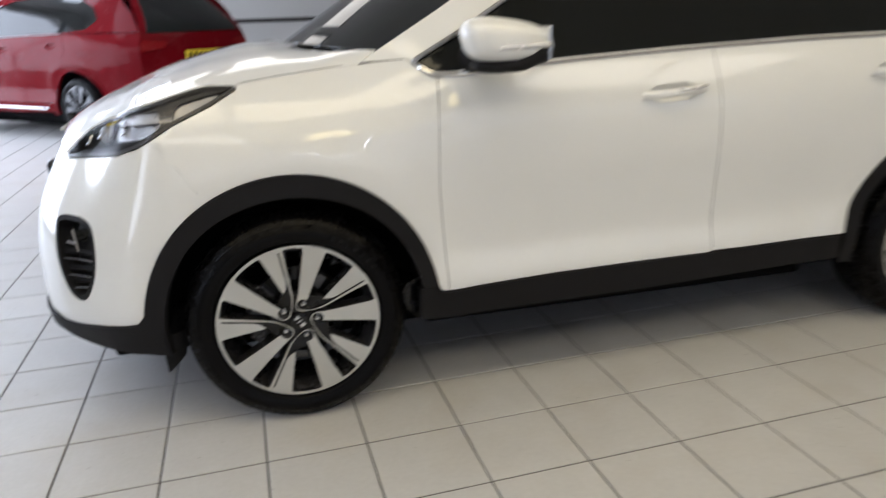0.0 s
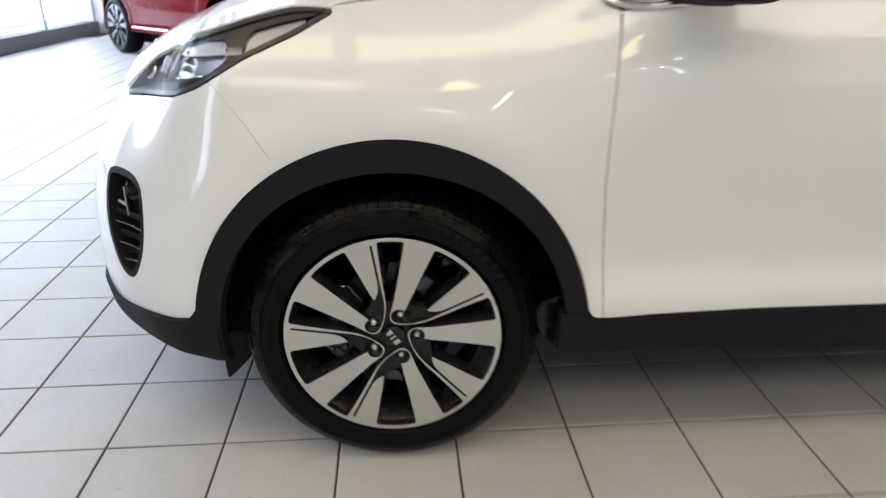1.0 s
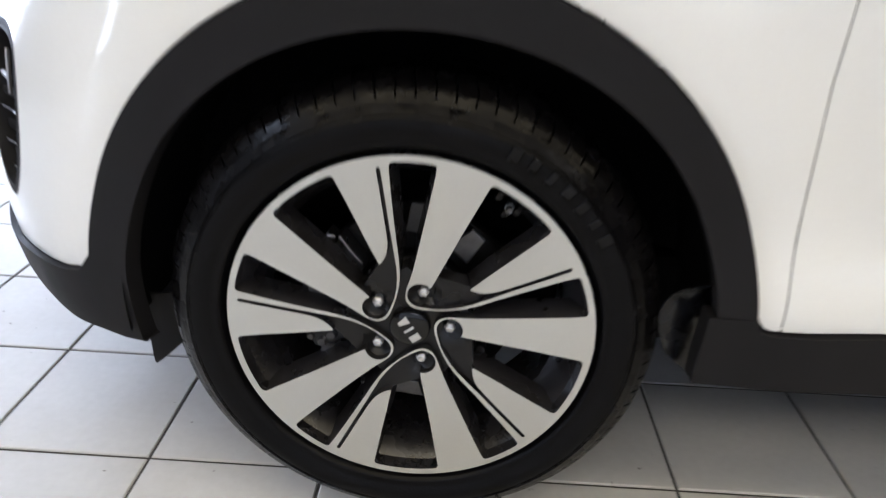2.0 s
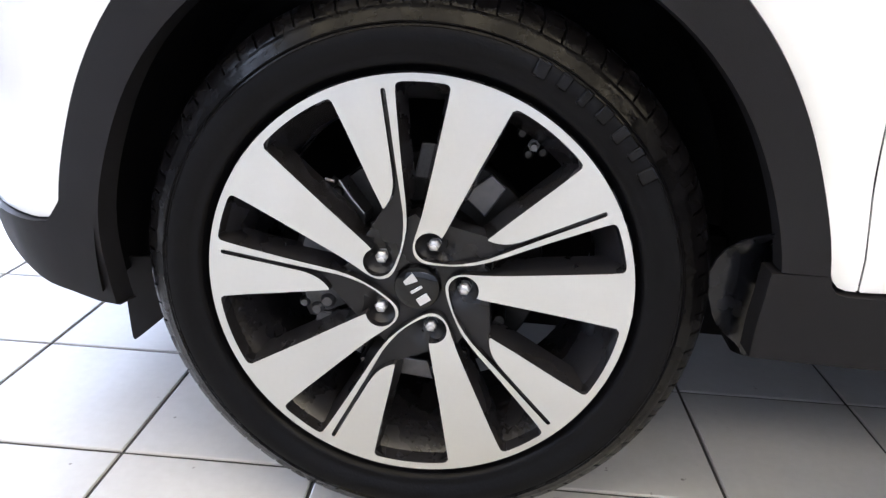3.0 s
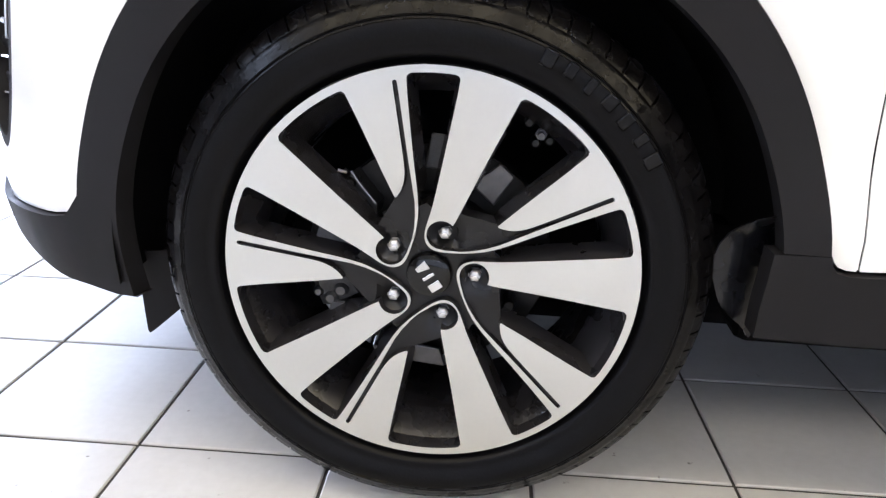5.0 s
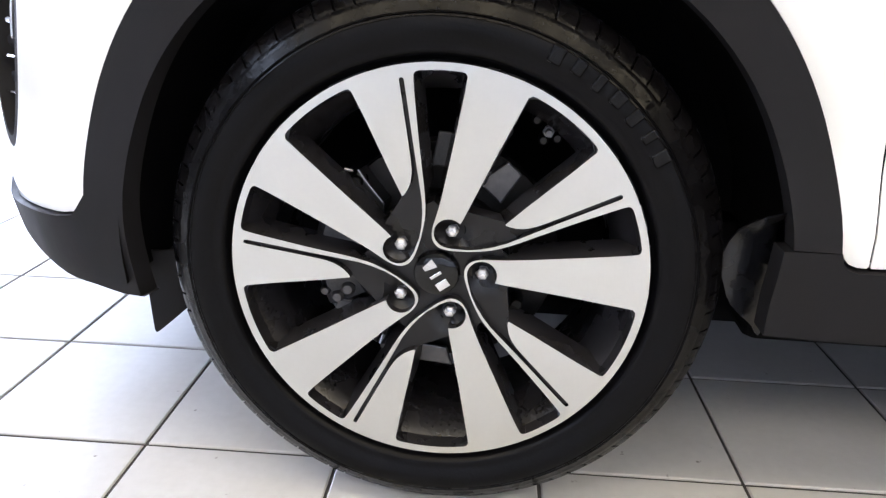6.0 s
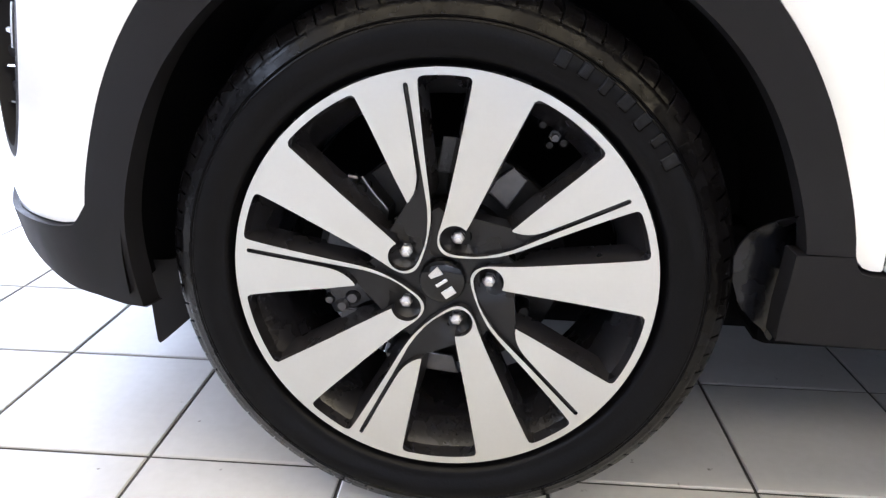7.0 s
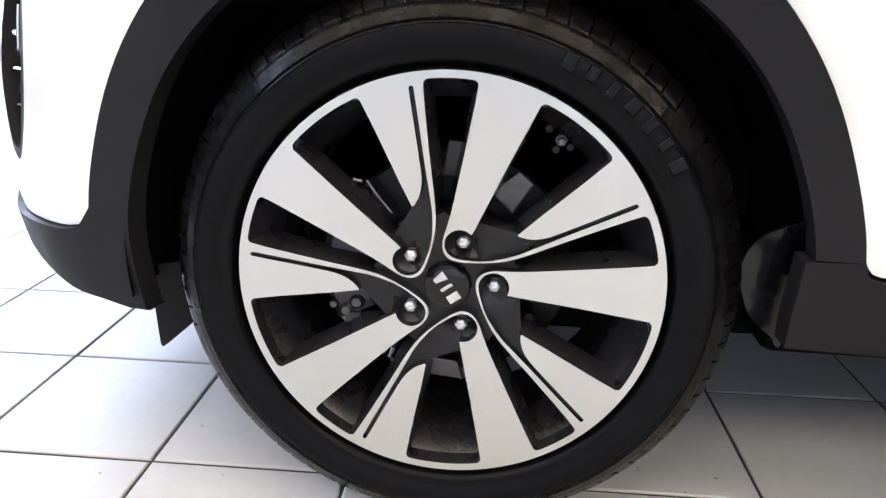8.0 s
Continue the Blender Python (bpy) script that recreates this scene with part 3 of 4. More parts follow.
        # raised plain marks on the sidewall where the maker's name stands
        for k in range(7):
            a = radians(64.9 - 5.25 * k)
            o = part("sidewall_mark", box((-0.0080 + 0.0012 * (k % 3), -0.0010, -0.0098 + 0.002 * (k % 2)), (0.0080 - 0.0012 * (k % 3), 0.0016, 0.0098), 0.0024, 3), RUBBER_MARK, w)
            o.matrix_local = pose(0.2912 * math.cos(a), -0.0118, 0.2912 * math.sin(a), 0, 90 - math.degrees(a), 0)
        band = lathe([(0.3036, -0.0080), (0.3046, -0.0088), (0.3070, -0.0068), (0.3145, -0.0018), (0.3205, 0.0026), (0.3228, 0.0060), (0.3235, 0.0105)], 160)
        part("shoulder_band", band, RUBBER_WET, w, "glossy dressed rubber shoulder", True, 60)
        bead = lathe([(0.2985, -0.0104), (0.2996, -0.0113), (0.3007, -0.0104)], 160)
        part("sidewall_line", bead, RUBBER_WET, w, "", True)
    # brake
    if detail:
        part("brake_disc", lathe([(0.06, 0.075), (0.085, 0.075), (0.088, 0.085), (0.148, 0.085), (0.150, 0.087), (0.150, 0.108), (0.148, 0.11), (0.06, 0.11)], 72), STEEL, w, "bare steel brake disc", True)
        rows = []
        for a in np.linspace(140, 206, 14):
            c, q = math.cos(radians(a)), math.sin(radians(a))
            swell = 0.010 * math.sin((a - 140) / 66 * math.pi)
            rows.append([(r * c, y, r * q) for r, y in ((0.098 - swell, 0.060), (0.108, 0.050 - swell), (0.150, 0.048 - swell), (0.163, 0.060), (0.163, 0.11), (0.098, 0.11))])
        cal = bmesh.new()
        rings = [[cal.verts.new(p) for p in r] for r in rows]
        for p, q in zip(rings, rings[1:]):
            for i in range(6):
                cal.faces.new((p[i], p[(i + 1) % 6], q[(i + 1) % 6], q[i]))
        cal.faces.new(rings[0]); cal.faces.new(rings[-1])
        part("brake_caliper", cal, CASTING, w, "grey cast brake caliper", True, 30)
        for x, z, ln in ((-0.105, 0.10, 0.035), (-0.12, -0.02, 0.03), (0.10, -0.05, 0.03)):
            bm = lathe([(0.0, 0.0), (0.006, 0.0), (0.008, 0.003), (0.008, ln), (0.0, ln)], 12)
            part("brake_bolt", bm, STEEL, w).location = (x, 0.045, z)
        part("guide_pin", sweep([(-0.103, 0.048, 0.116), (-0.090, 0.048, 0.097), (-0.073, 0.050, 0.076)], 0.0016, 8), DULL_CHROME, w, "bright machined edge of the caliper bracket", True)
        arm = bmesh.new()
        ends = [[arm.verts.new(p) for p in q] for q in (((-0.103, 0.051, 0.115), (-0.112, 0.055, 0.098), (-0.108, 0.085, 0.098), (-0.100, 0.085, 0.115)), ((-0.088, 0.051, 0.095), (-0.099, 0.053, 0.078), (-0.096, 0.085, 0.078), (-0.085, 0.085, 0.095)), ((-0.072, 0.053, 0.074), (-0.074, 0.056, 0.058), (-0.071, 0.085, 0.058), (-0.068, 0.085, 0.074)))]
        for p, q in zip(ends, ends[1:]):
            for i in range(4):
                arm.faces.new((p[i], p[(i + 1) % 4], q[(i + 1) % 4], q[i]))
        arm.faces.new(ends[0]); arm.faces.new(ends[-1])
        bmesh.ops.bevel(arm, geom=list(arm.edges), offset=0.0015, segments=2, affect="EDGES")
        part("caliper_bracket", arm, BOSS, w, "grey cast caliper bracket", True, 40)
        part("bleed_screw", sweep([(-0.119, 0.046, 0.117), (-0.113, 0.046, 0.1155), (-0.108, 0.046, 0.115)], 0.0022, 8), DULL_CHROME, w, "dull bleed screw", True)
        part("brake_pipe", sweep([(-0.061, 0.048, 0.066), (-0.060, 0.048, 0.054), (-0.057, 0.049, 0.042)], 0.0032, 8), BOSS, w, "grey brake pipe", True)
        tab = bmesh.new()
        fr = [tab.verts.new(p) for p in ((-0.131, 0.040, -0.056), (-0.112, 0.042, -0.058), (-0.109, 0.042, -0.070), (-0.135, 0.040, -0.078))]
        bk = [tab.verts.new((v.co.x, v.co.y + 0.03, v.co.z)) for v in fr]
        tab.faces.new(fr); tab.faces.new(bk[::-1])
        for i in range(4):
            tab.faces.new((fr[i], bk[i], bk[(i + 1) % 4], fr[(i + 1) % 4]))
        bmesh.ops.bevel(tab, geom=list(tab.edges), offset=0.0018, segments=2, affect="EDGES")
        part("caliper_tab", tab, BOSS, w, "grey cast tab", True, 40)
        for x, z, a, b, turn, mat in ((0.0, 0.142, 0.011, 0.022, 4, CASTING), (0.073, 0.106, 0.016, 0.022, 42, BOSS), (-0.150, 0.004, 0.012, 0.012, 0, CASTING), (-0.007, -0.140, 0.022, 0.013, 6, BOSS)):
            bm = box((-a, -0.003, -b), (a, 0.003, b), 0.002)
            for v in bm.verts:
                v.co.x *= 1 - 0.25 * v.co.z / b
            o = part("shield_plate", bm, mat, w, "light grey shield plate")
            o.matrix_local = pose(x, 0.068, z) @ pose(0, 0, 0, 0, turn, 0)
        for x, z, r in ((-0.132, -0.054, 0.009), (-0.148, -0.046, 0.007), (-0.118, -0.042, 0.010), (-0.071, -0.120, 0.005)):
            bm = lathe([(0.0, 0.0), (r * 0.6, 0.0), (r, 0.004), (r, 0.012), (r * 0.7, 0.016), (r * 0.7, 0.05)], 14)
            part("caliper_boss", bm, BOSS, w, "", True).location = (x, 0.040, z)
        part("hub_carrier", lathe([(0.0, 0.065), (0.075, 0.065), (0.08, 0.07), (0.08, 0.11)], 40), CASTING, w, "", True)
        valve = lathe([(0.0, 0.0), (0.004, 0.0), (0.0045, 0.003), (0.0045, 0.02), (0.0035, 0.022), (0.0035, 0.035)], 12)
        part("tyre_valve", valve, BOSS, w, "steel tyre valve").location = (0.124, 0.036, 0.172)
        part("valve_nut", lathe([(0.004, 0.0), (0.0070, 0.001), (0.0070, 0.006), (0.004, 0.007)], 6), BOSS, w, "steel valve nut").location = (0.124, 0.047, 0.172)
        for x, z in ((0.119, 0.160), (0.135, 0.163), (0.110, 0.184)):
            part("valve_weight", lathe([(0.0, 0.0), (0.004, 0.0005), (0.006, 0.004), (0.006, 0.02)], 12), STEEL, w, "", True).location = (x, 0.055, z)
    return w


# ---- body panels, near side and far side ----
ARCH, RIM_IN = 0.458, 0.399


def arch_pts(cx, r, a0, a1, n=40):
    """The arch, a little higher than wide."""
    pts = []
    for k in range(n + 1):
        a = radians(a0 + (a1 - a0) * k / n)
        q = r + 0.010 * math.sin(a) ** 2 - 0.006 * math.cos(a) * abs(math.cos(a))
        pts.append((cx + q * math.cos(a), HUB + q * math.sin(a)))
    return pts


def arch_inner(cx, a0, a1, n=40):
    """The inner edge of the arch cladding."""
    pts = []
    for k in range(n + 1):
        a = radians(a0 + (a1 - a0) * k / n)
        r = RIM_IN + 0.005 * math.sin(2 * a) ** 2
        pts.append((cx + r * math.cos(a), HUB + r * math.sin(a)))
    return pts


SEAM = [(-0.232, 0.7465), (-0.247, 0.772), (-0.292, 0.839), (-0.345, 0.896), (-0.374, 0.9175)]
LAMP_LOW = [(-0.374, 0.9175), (-0.405, 0.903), (-0.438, 0.8915), (-0.50, 0.877), (-0.638, 0.862), (-0.85, 0.843)]
LAMP_UP = [(-0.345, 0.9335), (-0.292, 0.961), (-0.186, 1.006), (-0.112, 1.0445)]
a_seam = math.degrees(math.atan2(0.747 - HUB, -0.232))

WIND = [(0.33, 1.135), (0.52, 1.255), (0.70, 1.365), (0.88, 1.455), (1.05, 1.515)]


def sheet(name, rows, mat, parent, label="", thick=0.004):
    """A curved sheet from a grid of points, given a thickness downwards."""
    n, m = len(rows), len(rows[0])
    vs = [p for r in rows for p in r]
    fs = [(i * m + j, i * m + j + 1, (i + 1) * m + j + 1, (i + 1) * m + j) for i in range(n - 1) for j in range(m - 1)]
    k = len(vs)
    vs = [tuple(v) for v in vs] + [(x, y, z - thick) for x, y, z in vs]
    fs += [tuple(k + q for q in f[::-1]) for f in fs]
    rim = [i for i in range(m)] + [i * m + m - 1 for i in range(1, n)] + [(n - 1) * m + j for j in range(m - 2, -1, -1)] + [i * m for i in range(n - 2, 0, -1)]
    fs += [(a, k + a, k + b, b) for a, b in zip(rim, rim[1:] + rim[:1])]
    bm = bmesh.new()
    bv = [bm.verts.new(v) for v in vs]
    for f in fs:
        bm.faces.new([bv[q] for q in f])
    return part(name, bm, mat, parent, label, True, 40)


def bonnet(car, paint):
    near = skin_at()
    edge = [(0.262, 1.1005), (0.162, 1.0905), (0.013, 1.0760), (-0.09, 1.0632), (-0.112, 1.0612), (-0.20, 1.065), (-0.24, 1.057), (-0.33, 1.035), (-0.44, 1.010), (-0.54, 0.994), (-0.70, 0.968), (-0.78, 0.942), (-0.84, 0.902), (-0.885, 0.866), (-1.02, 0.870), (-1.20, 0.874), (FRONT, 0.876)]
    steps = (0.0, 0.016, 0.05, 0.09, 0.13, 0.19, 0.27, 0.36, 0.46, 0.58, 0.72, 0.86, 1.0)
    # the rear edge, from the pillar's foot along the cowl to the raised middle
    back = [Vector(near(0.262, 1.1005, 0.002)), Vector(near(0.290, 1.120, 0.002)), Vector(near(0.316, 1.139, 0.0)), Vector((0.285, 0.232, 1.1405)), Vector((0.262, 0.264, 1.1385))]
    back += [Vector((spline((0.25, 0.35, 0.50, 0.62, 0.765, MID), (0.275, 0.215, 0.137, 0.078, 0.038, 0.022), y), y, spline((0.25, 0.35, 0.50, 0.62, 0.765, MID), (1.140, 1.1315, 1.127, 1.133, 1.150, 1.166), y))) for y in (0.305, 0.36, 0.43, 0.50, 0.59, 0.69, 0.79, MID)]
    rows = []
    n = len(edge)
    for k, (s, z) in enumerate(edge):
        e = Vector(near(s, z, 0.002))
        u = k / (n - 1)
        x = 0.022 - 0.822 * u ** 1.05
        c = Vector((x, MID, spline((-0.80, -0.654, -0.511, -0.373, -0.24, -0.113, 0.022), (0.878, 0.970, 1.035, 1.092, 1.130, 1.157, 1.172), x)))
        half = []
        for j, h in enumerate(steps):
            p = e.lerp(c, h)
            p.z += (c.z - e.z) * ((1 - (1 - h) ** 2.6) - h)
            p.z += min(1, 2.2 * (1 - u)) * (0.0035 * math.exp(-((h - 0.13) / 0.05) ** 2) - 0.006 * math.exp(-((h - 0.50) / 0.10) ** 2))
            half.append(back[j] if k == 0 else p)
        rows.append([tuple(p) for p in half] + [(p.x, 2 * MID - p.y, p.z) for p in half[-2::-1]])
    sheet("bonnet", rows, paint, car, "", 0.012)


def front_glass(car):
    near = skin_at()
    rows = []
    for s, z in WIND:
        e = Vector(near(s, z, -0.012))
        row = []
        for q in range(17):
            w = q / 16
            h = min(w, 1 - w) * 2
            y = e.y + (MID - e.y) * h
            bow = 1 - (1 - h) ** 2
            row.append((e.x - 0.26 * bow, y if w <= 0.5 else 2 * MID - y, e.z + 0.028 * bow))
        rows.append(row)
    sheet("windscreen", rows, DARKGLASS, car, "dark tinted windscreen glass", 0.006)
    low = []
    for dx, dz in ((-0.08, -0.022), (0.05, -0.010)):
        low.append([(x + dx * (0.4 + 0.6 * math.sin(math.pi * k / 16)), y, z - 0.012 + dz) for k, (x, y, z) in enumerate(rows[0])])
    sheet("cowl", low, PLASTIC, car, "black plastic cowl", 0.02)


def roof_and_tail(car, paint):
    near = skin_at()
    rows = []
    for s, z in ((1.05, 1.518), (1.25, 1.566), (1.7, 1.582), (2.2, 1.580), (2.7, 1.545), (3.0, 1.50)):
        e = Vector(near(s, z, -0.004))
        row = []
        for q in range(13):
            w = q / 12
            h = min(w, 1 - w) * 2
            y = e.y + (MID - e.y) * h
            front = 0.26 * max(0, 1 - (s - 1.05) / 0.9)
            bow = 1 - (1 - h) ** 2
            row.append((e.x - front * bow, y if w <= 0.5 else 2 * MID - y, e.z + 0.045 * bow))
        rows.append(row)
    sheet("roof", rows, paint, car, "", 0.02)

    def tail(u, z, out):
        e = near(TAIL - 0.02, min(max(z, 0.3), 1.5), 0.0)
        w = abs(u) / 1.0
        half = MID - e[1]
        x = e[0] + 0.10 * (1 - w ** 2) - 0.30 * mix(0, 1, (z - 1.08) / 0.5)
        return (x + out, MID + u * half, z)
    shell("tailgate", dense([(-1, 0.62), (1, 0.62), (1, 1.09), (-1, 1.09)], 0.08), tail, paint, car, (), 0.08)
    shell("rear_bumper", dense([(-1, 0.32), (1, 0.32), (1, 0.61), (-1, 0.61)], 0.08), tail, paint, car, (), 0.08)
    shell("rear_window", dense([(-0.9, 1.10), (0.9, 1.10), (0.82, 1.44), (-0.82, 1.44)], 0.08), lambda u, z, o: tail(u, z, o + 0.004), DARKGLASS, car, (), 0.08, label="dark tinted rear window")
    shell("tail_frame", dense([(-1, 1.095), (1, 1.095), (0.95, 1.54), (-0.95, 1.54)], 0.08), lambda u, z, o: tail(u, z, o - 0.004), paint, car, (), 0.08)
    plate = part("number_plate", box((-0.26, -0.004, -0.055), (0.26, 0.004, 0.055), 0.003), PLATE, car, "yellow rear number plate with plain bars")
    px = tail(0, 0.86, 0.012)
    plate.matrix_local = pose(*px) @ pose(0, 0, 0, 0, 0, 90)
    for k in range(7):
        b = part("plate_bar", box((-0.02, -0.002, -0.03), (0.02, 0.002, 0.03)), GLOSS, plate)
        b.location = (-0.2 + 0.066 * k, -0.005, 0)
    for sg in (-1, 1):
        shell("tail_lamp", smooth_line(dense([(0.62 * sg, 0.95), (0.98 * sg, 0.92), (0.98 * sg, 1.03), (0.62 * sg, 1.01)], 0.08), 1), lambda u, z, o: tail(u, z, o + 0.012), TAIL_RED, car, (), 0.06, label="red tail lamp")


def cup_line(s0, s1, z):
    return smooth_line(dense([(s0 + 0.012, z - 0.006), (s0 + 0.05, z + 0.024), (s1 - 0.07, z + 0.030), (s1 - 0.025, z + 0.012), (s1 - 0.055, z - 0.028), (s0 + 0.06, z - 0.034)], 0.02), 2)


def handle_cup(car, far, s0, s1, z, paint):
    """A shallow dish behind the grip."""
    skin, c, a = skin_at(far), (s0 + s1) / 2 - 0.01, (s1 - s0) / 2
    def fn(s, q, out):
        d = min(((s - c) / a) ** 2 + ((q - z) / 0.034) ** 2, 1.0)
        return skin(s, q, out - 0.024 * (1 - d) ** 0.7)
    shell("handle_cup", cup_line(s0, s1, z), fn, paint, car, (), 0.012, 0.006, flip=not far)


HANDLES = ((1.148, 1.375, 0.972), (2.05, 2.28, 1.00))


def car_body(car, paint, cladding, full=True):
    for far in (False, True):
        fn = skin_at(far)
        fog = smooth_line([(-0.825, 0.67), (-0.775, 0.695), (-0.625, 0.692), (-0.600, 0.62), (-0.605, 0.53), (-0.655, 0.445), (-0.70, 0.425), (-0.755, 0.445), (-0.80, 0.53)], 2)
        fog = dense(fog, 0.02)
        bumper = dense([(FRONT, 0.36), (-0.95, 0.345), (-0.83, 0.338), (-0.75, 0.344), (-0.602, 0.362), (-0.51, 0.374), (-0.476, 0.381), (-0.463, 0.396)], 0.02, False)
        bumper += arch_pts(0.004, ARCH, 171.5, a_seam, 24)
        bumper += dense([*SEAM, *LAMP_LOW[1:], (-0.885, 0.860), (-1.02, 0.864), (FRONT, 0.869)], 0.02, False)[1:]
        b = shell("front_bumper", bumper, fn, paint, car, [fog], 0.028, 0.03, flip=not far)
        fen = dense([(-0.2312, 0.7474), (-0.2462, 0.7726), (-0.2912, 0.8396), (-0.3442, 0.8966), (-0.3732, 0.9183), *LAMP_UP, (-0.1085, 1.048), (-0.1075, 1.0565), (-0.09, 1.0597), (0.013, 1.0725), (0.162, 1.0870), (0.308, 1.1028), (0.400, 1.1090), (0.414, 1.0995), (0.432, 1.080), (0.455, 1.062), (0.482, 1.052), (0.4725, 0.95), (0.4655, 0.80), (0.466, 0.70), (0.475, 0.55), (0.4826, 0.42), (0.4834, 0.386), (0.4816, 0.3835), (0.4715, 0.3838), (0.4625, 0.3868), (0.4565, 0.3935), (0.4530, 0.4015)], 0.02, False)
        fen += arch_pts(0.004, ARCH, 8, math.degrees(math.atan2(0.751 - HUB, -0.232)), 60)
        shell("front_wing", fen, fn, paint, car, (), 0.014 if full else 0.04, 0.03, flip=not far)
        door = dense([(0.4868, 0.3835), (0.4854, 0.386), (0.4848, 0.42), (0.4772, 0.55), (0.4682, 0.70), (0.4677, 0.80), (0.4747, 0.95), (0.486, 1.052), (0.60, 1.066), (0.916, 1.084), (1.285, 1.099), (1.425, 1.103), (1.44, 0.90), (1.455, 0.63), (1.46, 0.403), (1.45, 0.398), (1.20, 0.400), (0.85, 0.397), (0.52, 0.385)], 0.03)
        shell("front_door", door, fn, paint, car, [cup_line(*HANDLES[0])], 0.014 if full else 0.04, 0.03, flip=not far)
        rdoor = dense([(1.4632, 0.404), (1.4582, 0.63), (1.4432, 0.90), (1.4282, 1.103), (1.80, 1.112), (2.33, 1.116), (2.395, 0.95), (2.335, 0.86)], 0.03, False)[:-1]
        rdoor += arch_pts(REAR, ARCH, 108, 172, 24) + dense([(2.01, 0.405), (1.60, 0.402)], 0.03, False)
        shell("rear_door", rdoor, fn, paint, car, [cup_line(*HANDLES[1])], 0.035, 0.03, flip=not far)
        for h in HANDLES:
            handle_cup(car, far, *h, paint)
        rear = arch_pts(REAR, ARCH, 8, 106, 30) + dense([(2.341, 0.86), (2.401, 0.95), (2.336, 1.116), (TAIL - 0.02, 1.10), (TAIL - 0.02, 0.40)], 0.04, False)
        shell("rear_wing", rear, fn, paint, car, (), 0.04, 0.03, flip=not far)
        # black strips behind the panel gaps stand in for the shade in them
        gap_skin = skin_at(far, -0.006)
        for line in ([(0.4845, 0.39), (0.484, 0.42), (0.4762, 0.55), (0.4672, 0.70), (0.4667, 0.80), (0.4738, 0.95), (0.4835, 1.045)], [(1.4615, 0.41), (1.4567, 0.63), (1.4417, 0.90), (1.4267, 1.10)], [(-0.234, 0.755), (-0.2466, 0.7723), (-0.2916, 0.8393), (-0.3446, 0.8963), (-0.3735, 0.9178)], [(-0.105, 1.0590), (-0.09, 1.0614), (0.013, 1.0742), (0.162, 1.0887), (0.308, 1.1030), (0.40, 1.1090)]):
            part("gap_backing", sweep([gap_skin(s, z, 0.0) for s, z in dense(line, 0.05, False)], 0.0045, 6), LINER, car, "black strip that darkens the panel gap" if full else "", True)
        # black cladding
        clad = skin_at(far, 0.010)
        trim = arch_pts(0.004, ARCH - 0.003, 171.2, 8.2, 60) + arch_inner(0.004, 9.3, 189, 60)
        trim += dense([(-0.385, 0.276), (-0.42, 0.274), (-0.467, 0.279), (-0.62, 0.282), (-0.75, 0.288), (-0.84, 0.293), (-0.95, 0.292), (FRONT, 0.30), (FRONT, 0.357), (-0.95, 0.342), (-0.83, 0.335), (-0.75, 0.341), (-0.602, 0.359), (-0.51, 0.371), (-0.479, 0.378), (-0.467, 0.390)], 0.02, False)
        shell("arch_trim", trim, clad, cladding, car, (), 0.03, 0.03, "grained black plastic cladding" if full else "", flip=not far)
        rtrim = arch_pts(REAR, ARCH - 0.003, 172, 8, 40) + [(REAR + 0.465, 0.29), (REAR + 0.39, 0.28)] + arch_pts(REAR, RIM_IN, -8, 188, 40) + [(REAR - 0.39, 0.28), (REAR - 0.465, 0.29)]
        shell("arch_trim", rtrim, clad, cladding, car, (), 0.04, 0.03, flip=not far)
        sill = dense([(0.388, 0.292), (0.3865, 0.332), (0.3885, 0.4005), (0.4495, 0.4015), (0.4525, 0.391), (0.459, 0.383), (0.470, 0.380), (0.486, 0.380), (0.52, 0.381), (0.85, 0.393), (1.20, 0.396), (1.60, 0.398), (2.005, 0.400), (2.017, 0.31), (1.2, 0.292), (0.50, 0.290), (0.45, 0.290)], 0.03)
        shell("sill_cladding", sill, skin_at(far, 0.010), cladding, car, (), 0.03, 0.035, "grained black plastic sill", flip=not far)
        # wheel houses
        for cx in (0.0, REAR):
            bm = bmesh.new()
            rows = []
            for a in np.linspace(2, 186, 44):
                c, s = math.cos(radians(a)), math.sin(radians(a))
                ring = []
                for r, y in ((0.408, 0.014), (0.412, 0.03), (0.418, 0.10), (0.418, 0.30), (0.36, 0.345), (0.10, 0.35)):
                    yy = 2 * MID - y if far else y
                    ring.append(bm.verts.new((cx + 0.004 + r * c, yy, HUB + r * s)))
                rows.append(ring)
            for p, q in zip(rows, rows[1:]):
                for i in range(5):
                    bm.faces.new((p[i], p[i + 1], q[i + 1], q[i]))
            part("wheelhouse", bm, LINER, car, "matt black wheelhouse liner", True)

        # roof rails and pillars, with the side glass set in
        pane = smooth_line(dense([(0.440, 1.092), (0.430, 1.104), (0.56, 1.178), (0.70, 1.258), (0.90, 1.363), (1.10, 1.435), (1.35, 1.482), (1.9, 1.50), (2.5, 1.47), (2.78, 1.36), (2.86, 1.24), (2.7, 1.15), (2.3, 1.128), (1.8, 1.124), (1.285, 1.111), (0.916, 1.096), (0.60, 1.078), (0.52, 1.070), (0.47, 1.074)], 0.06), 1)
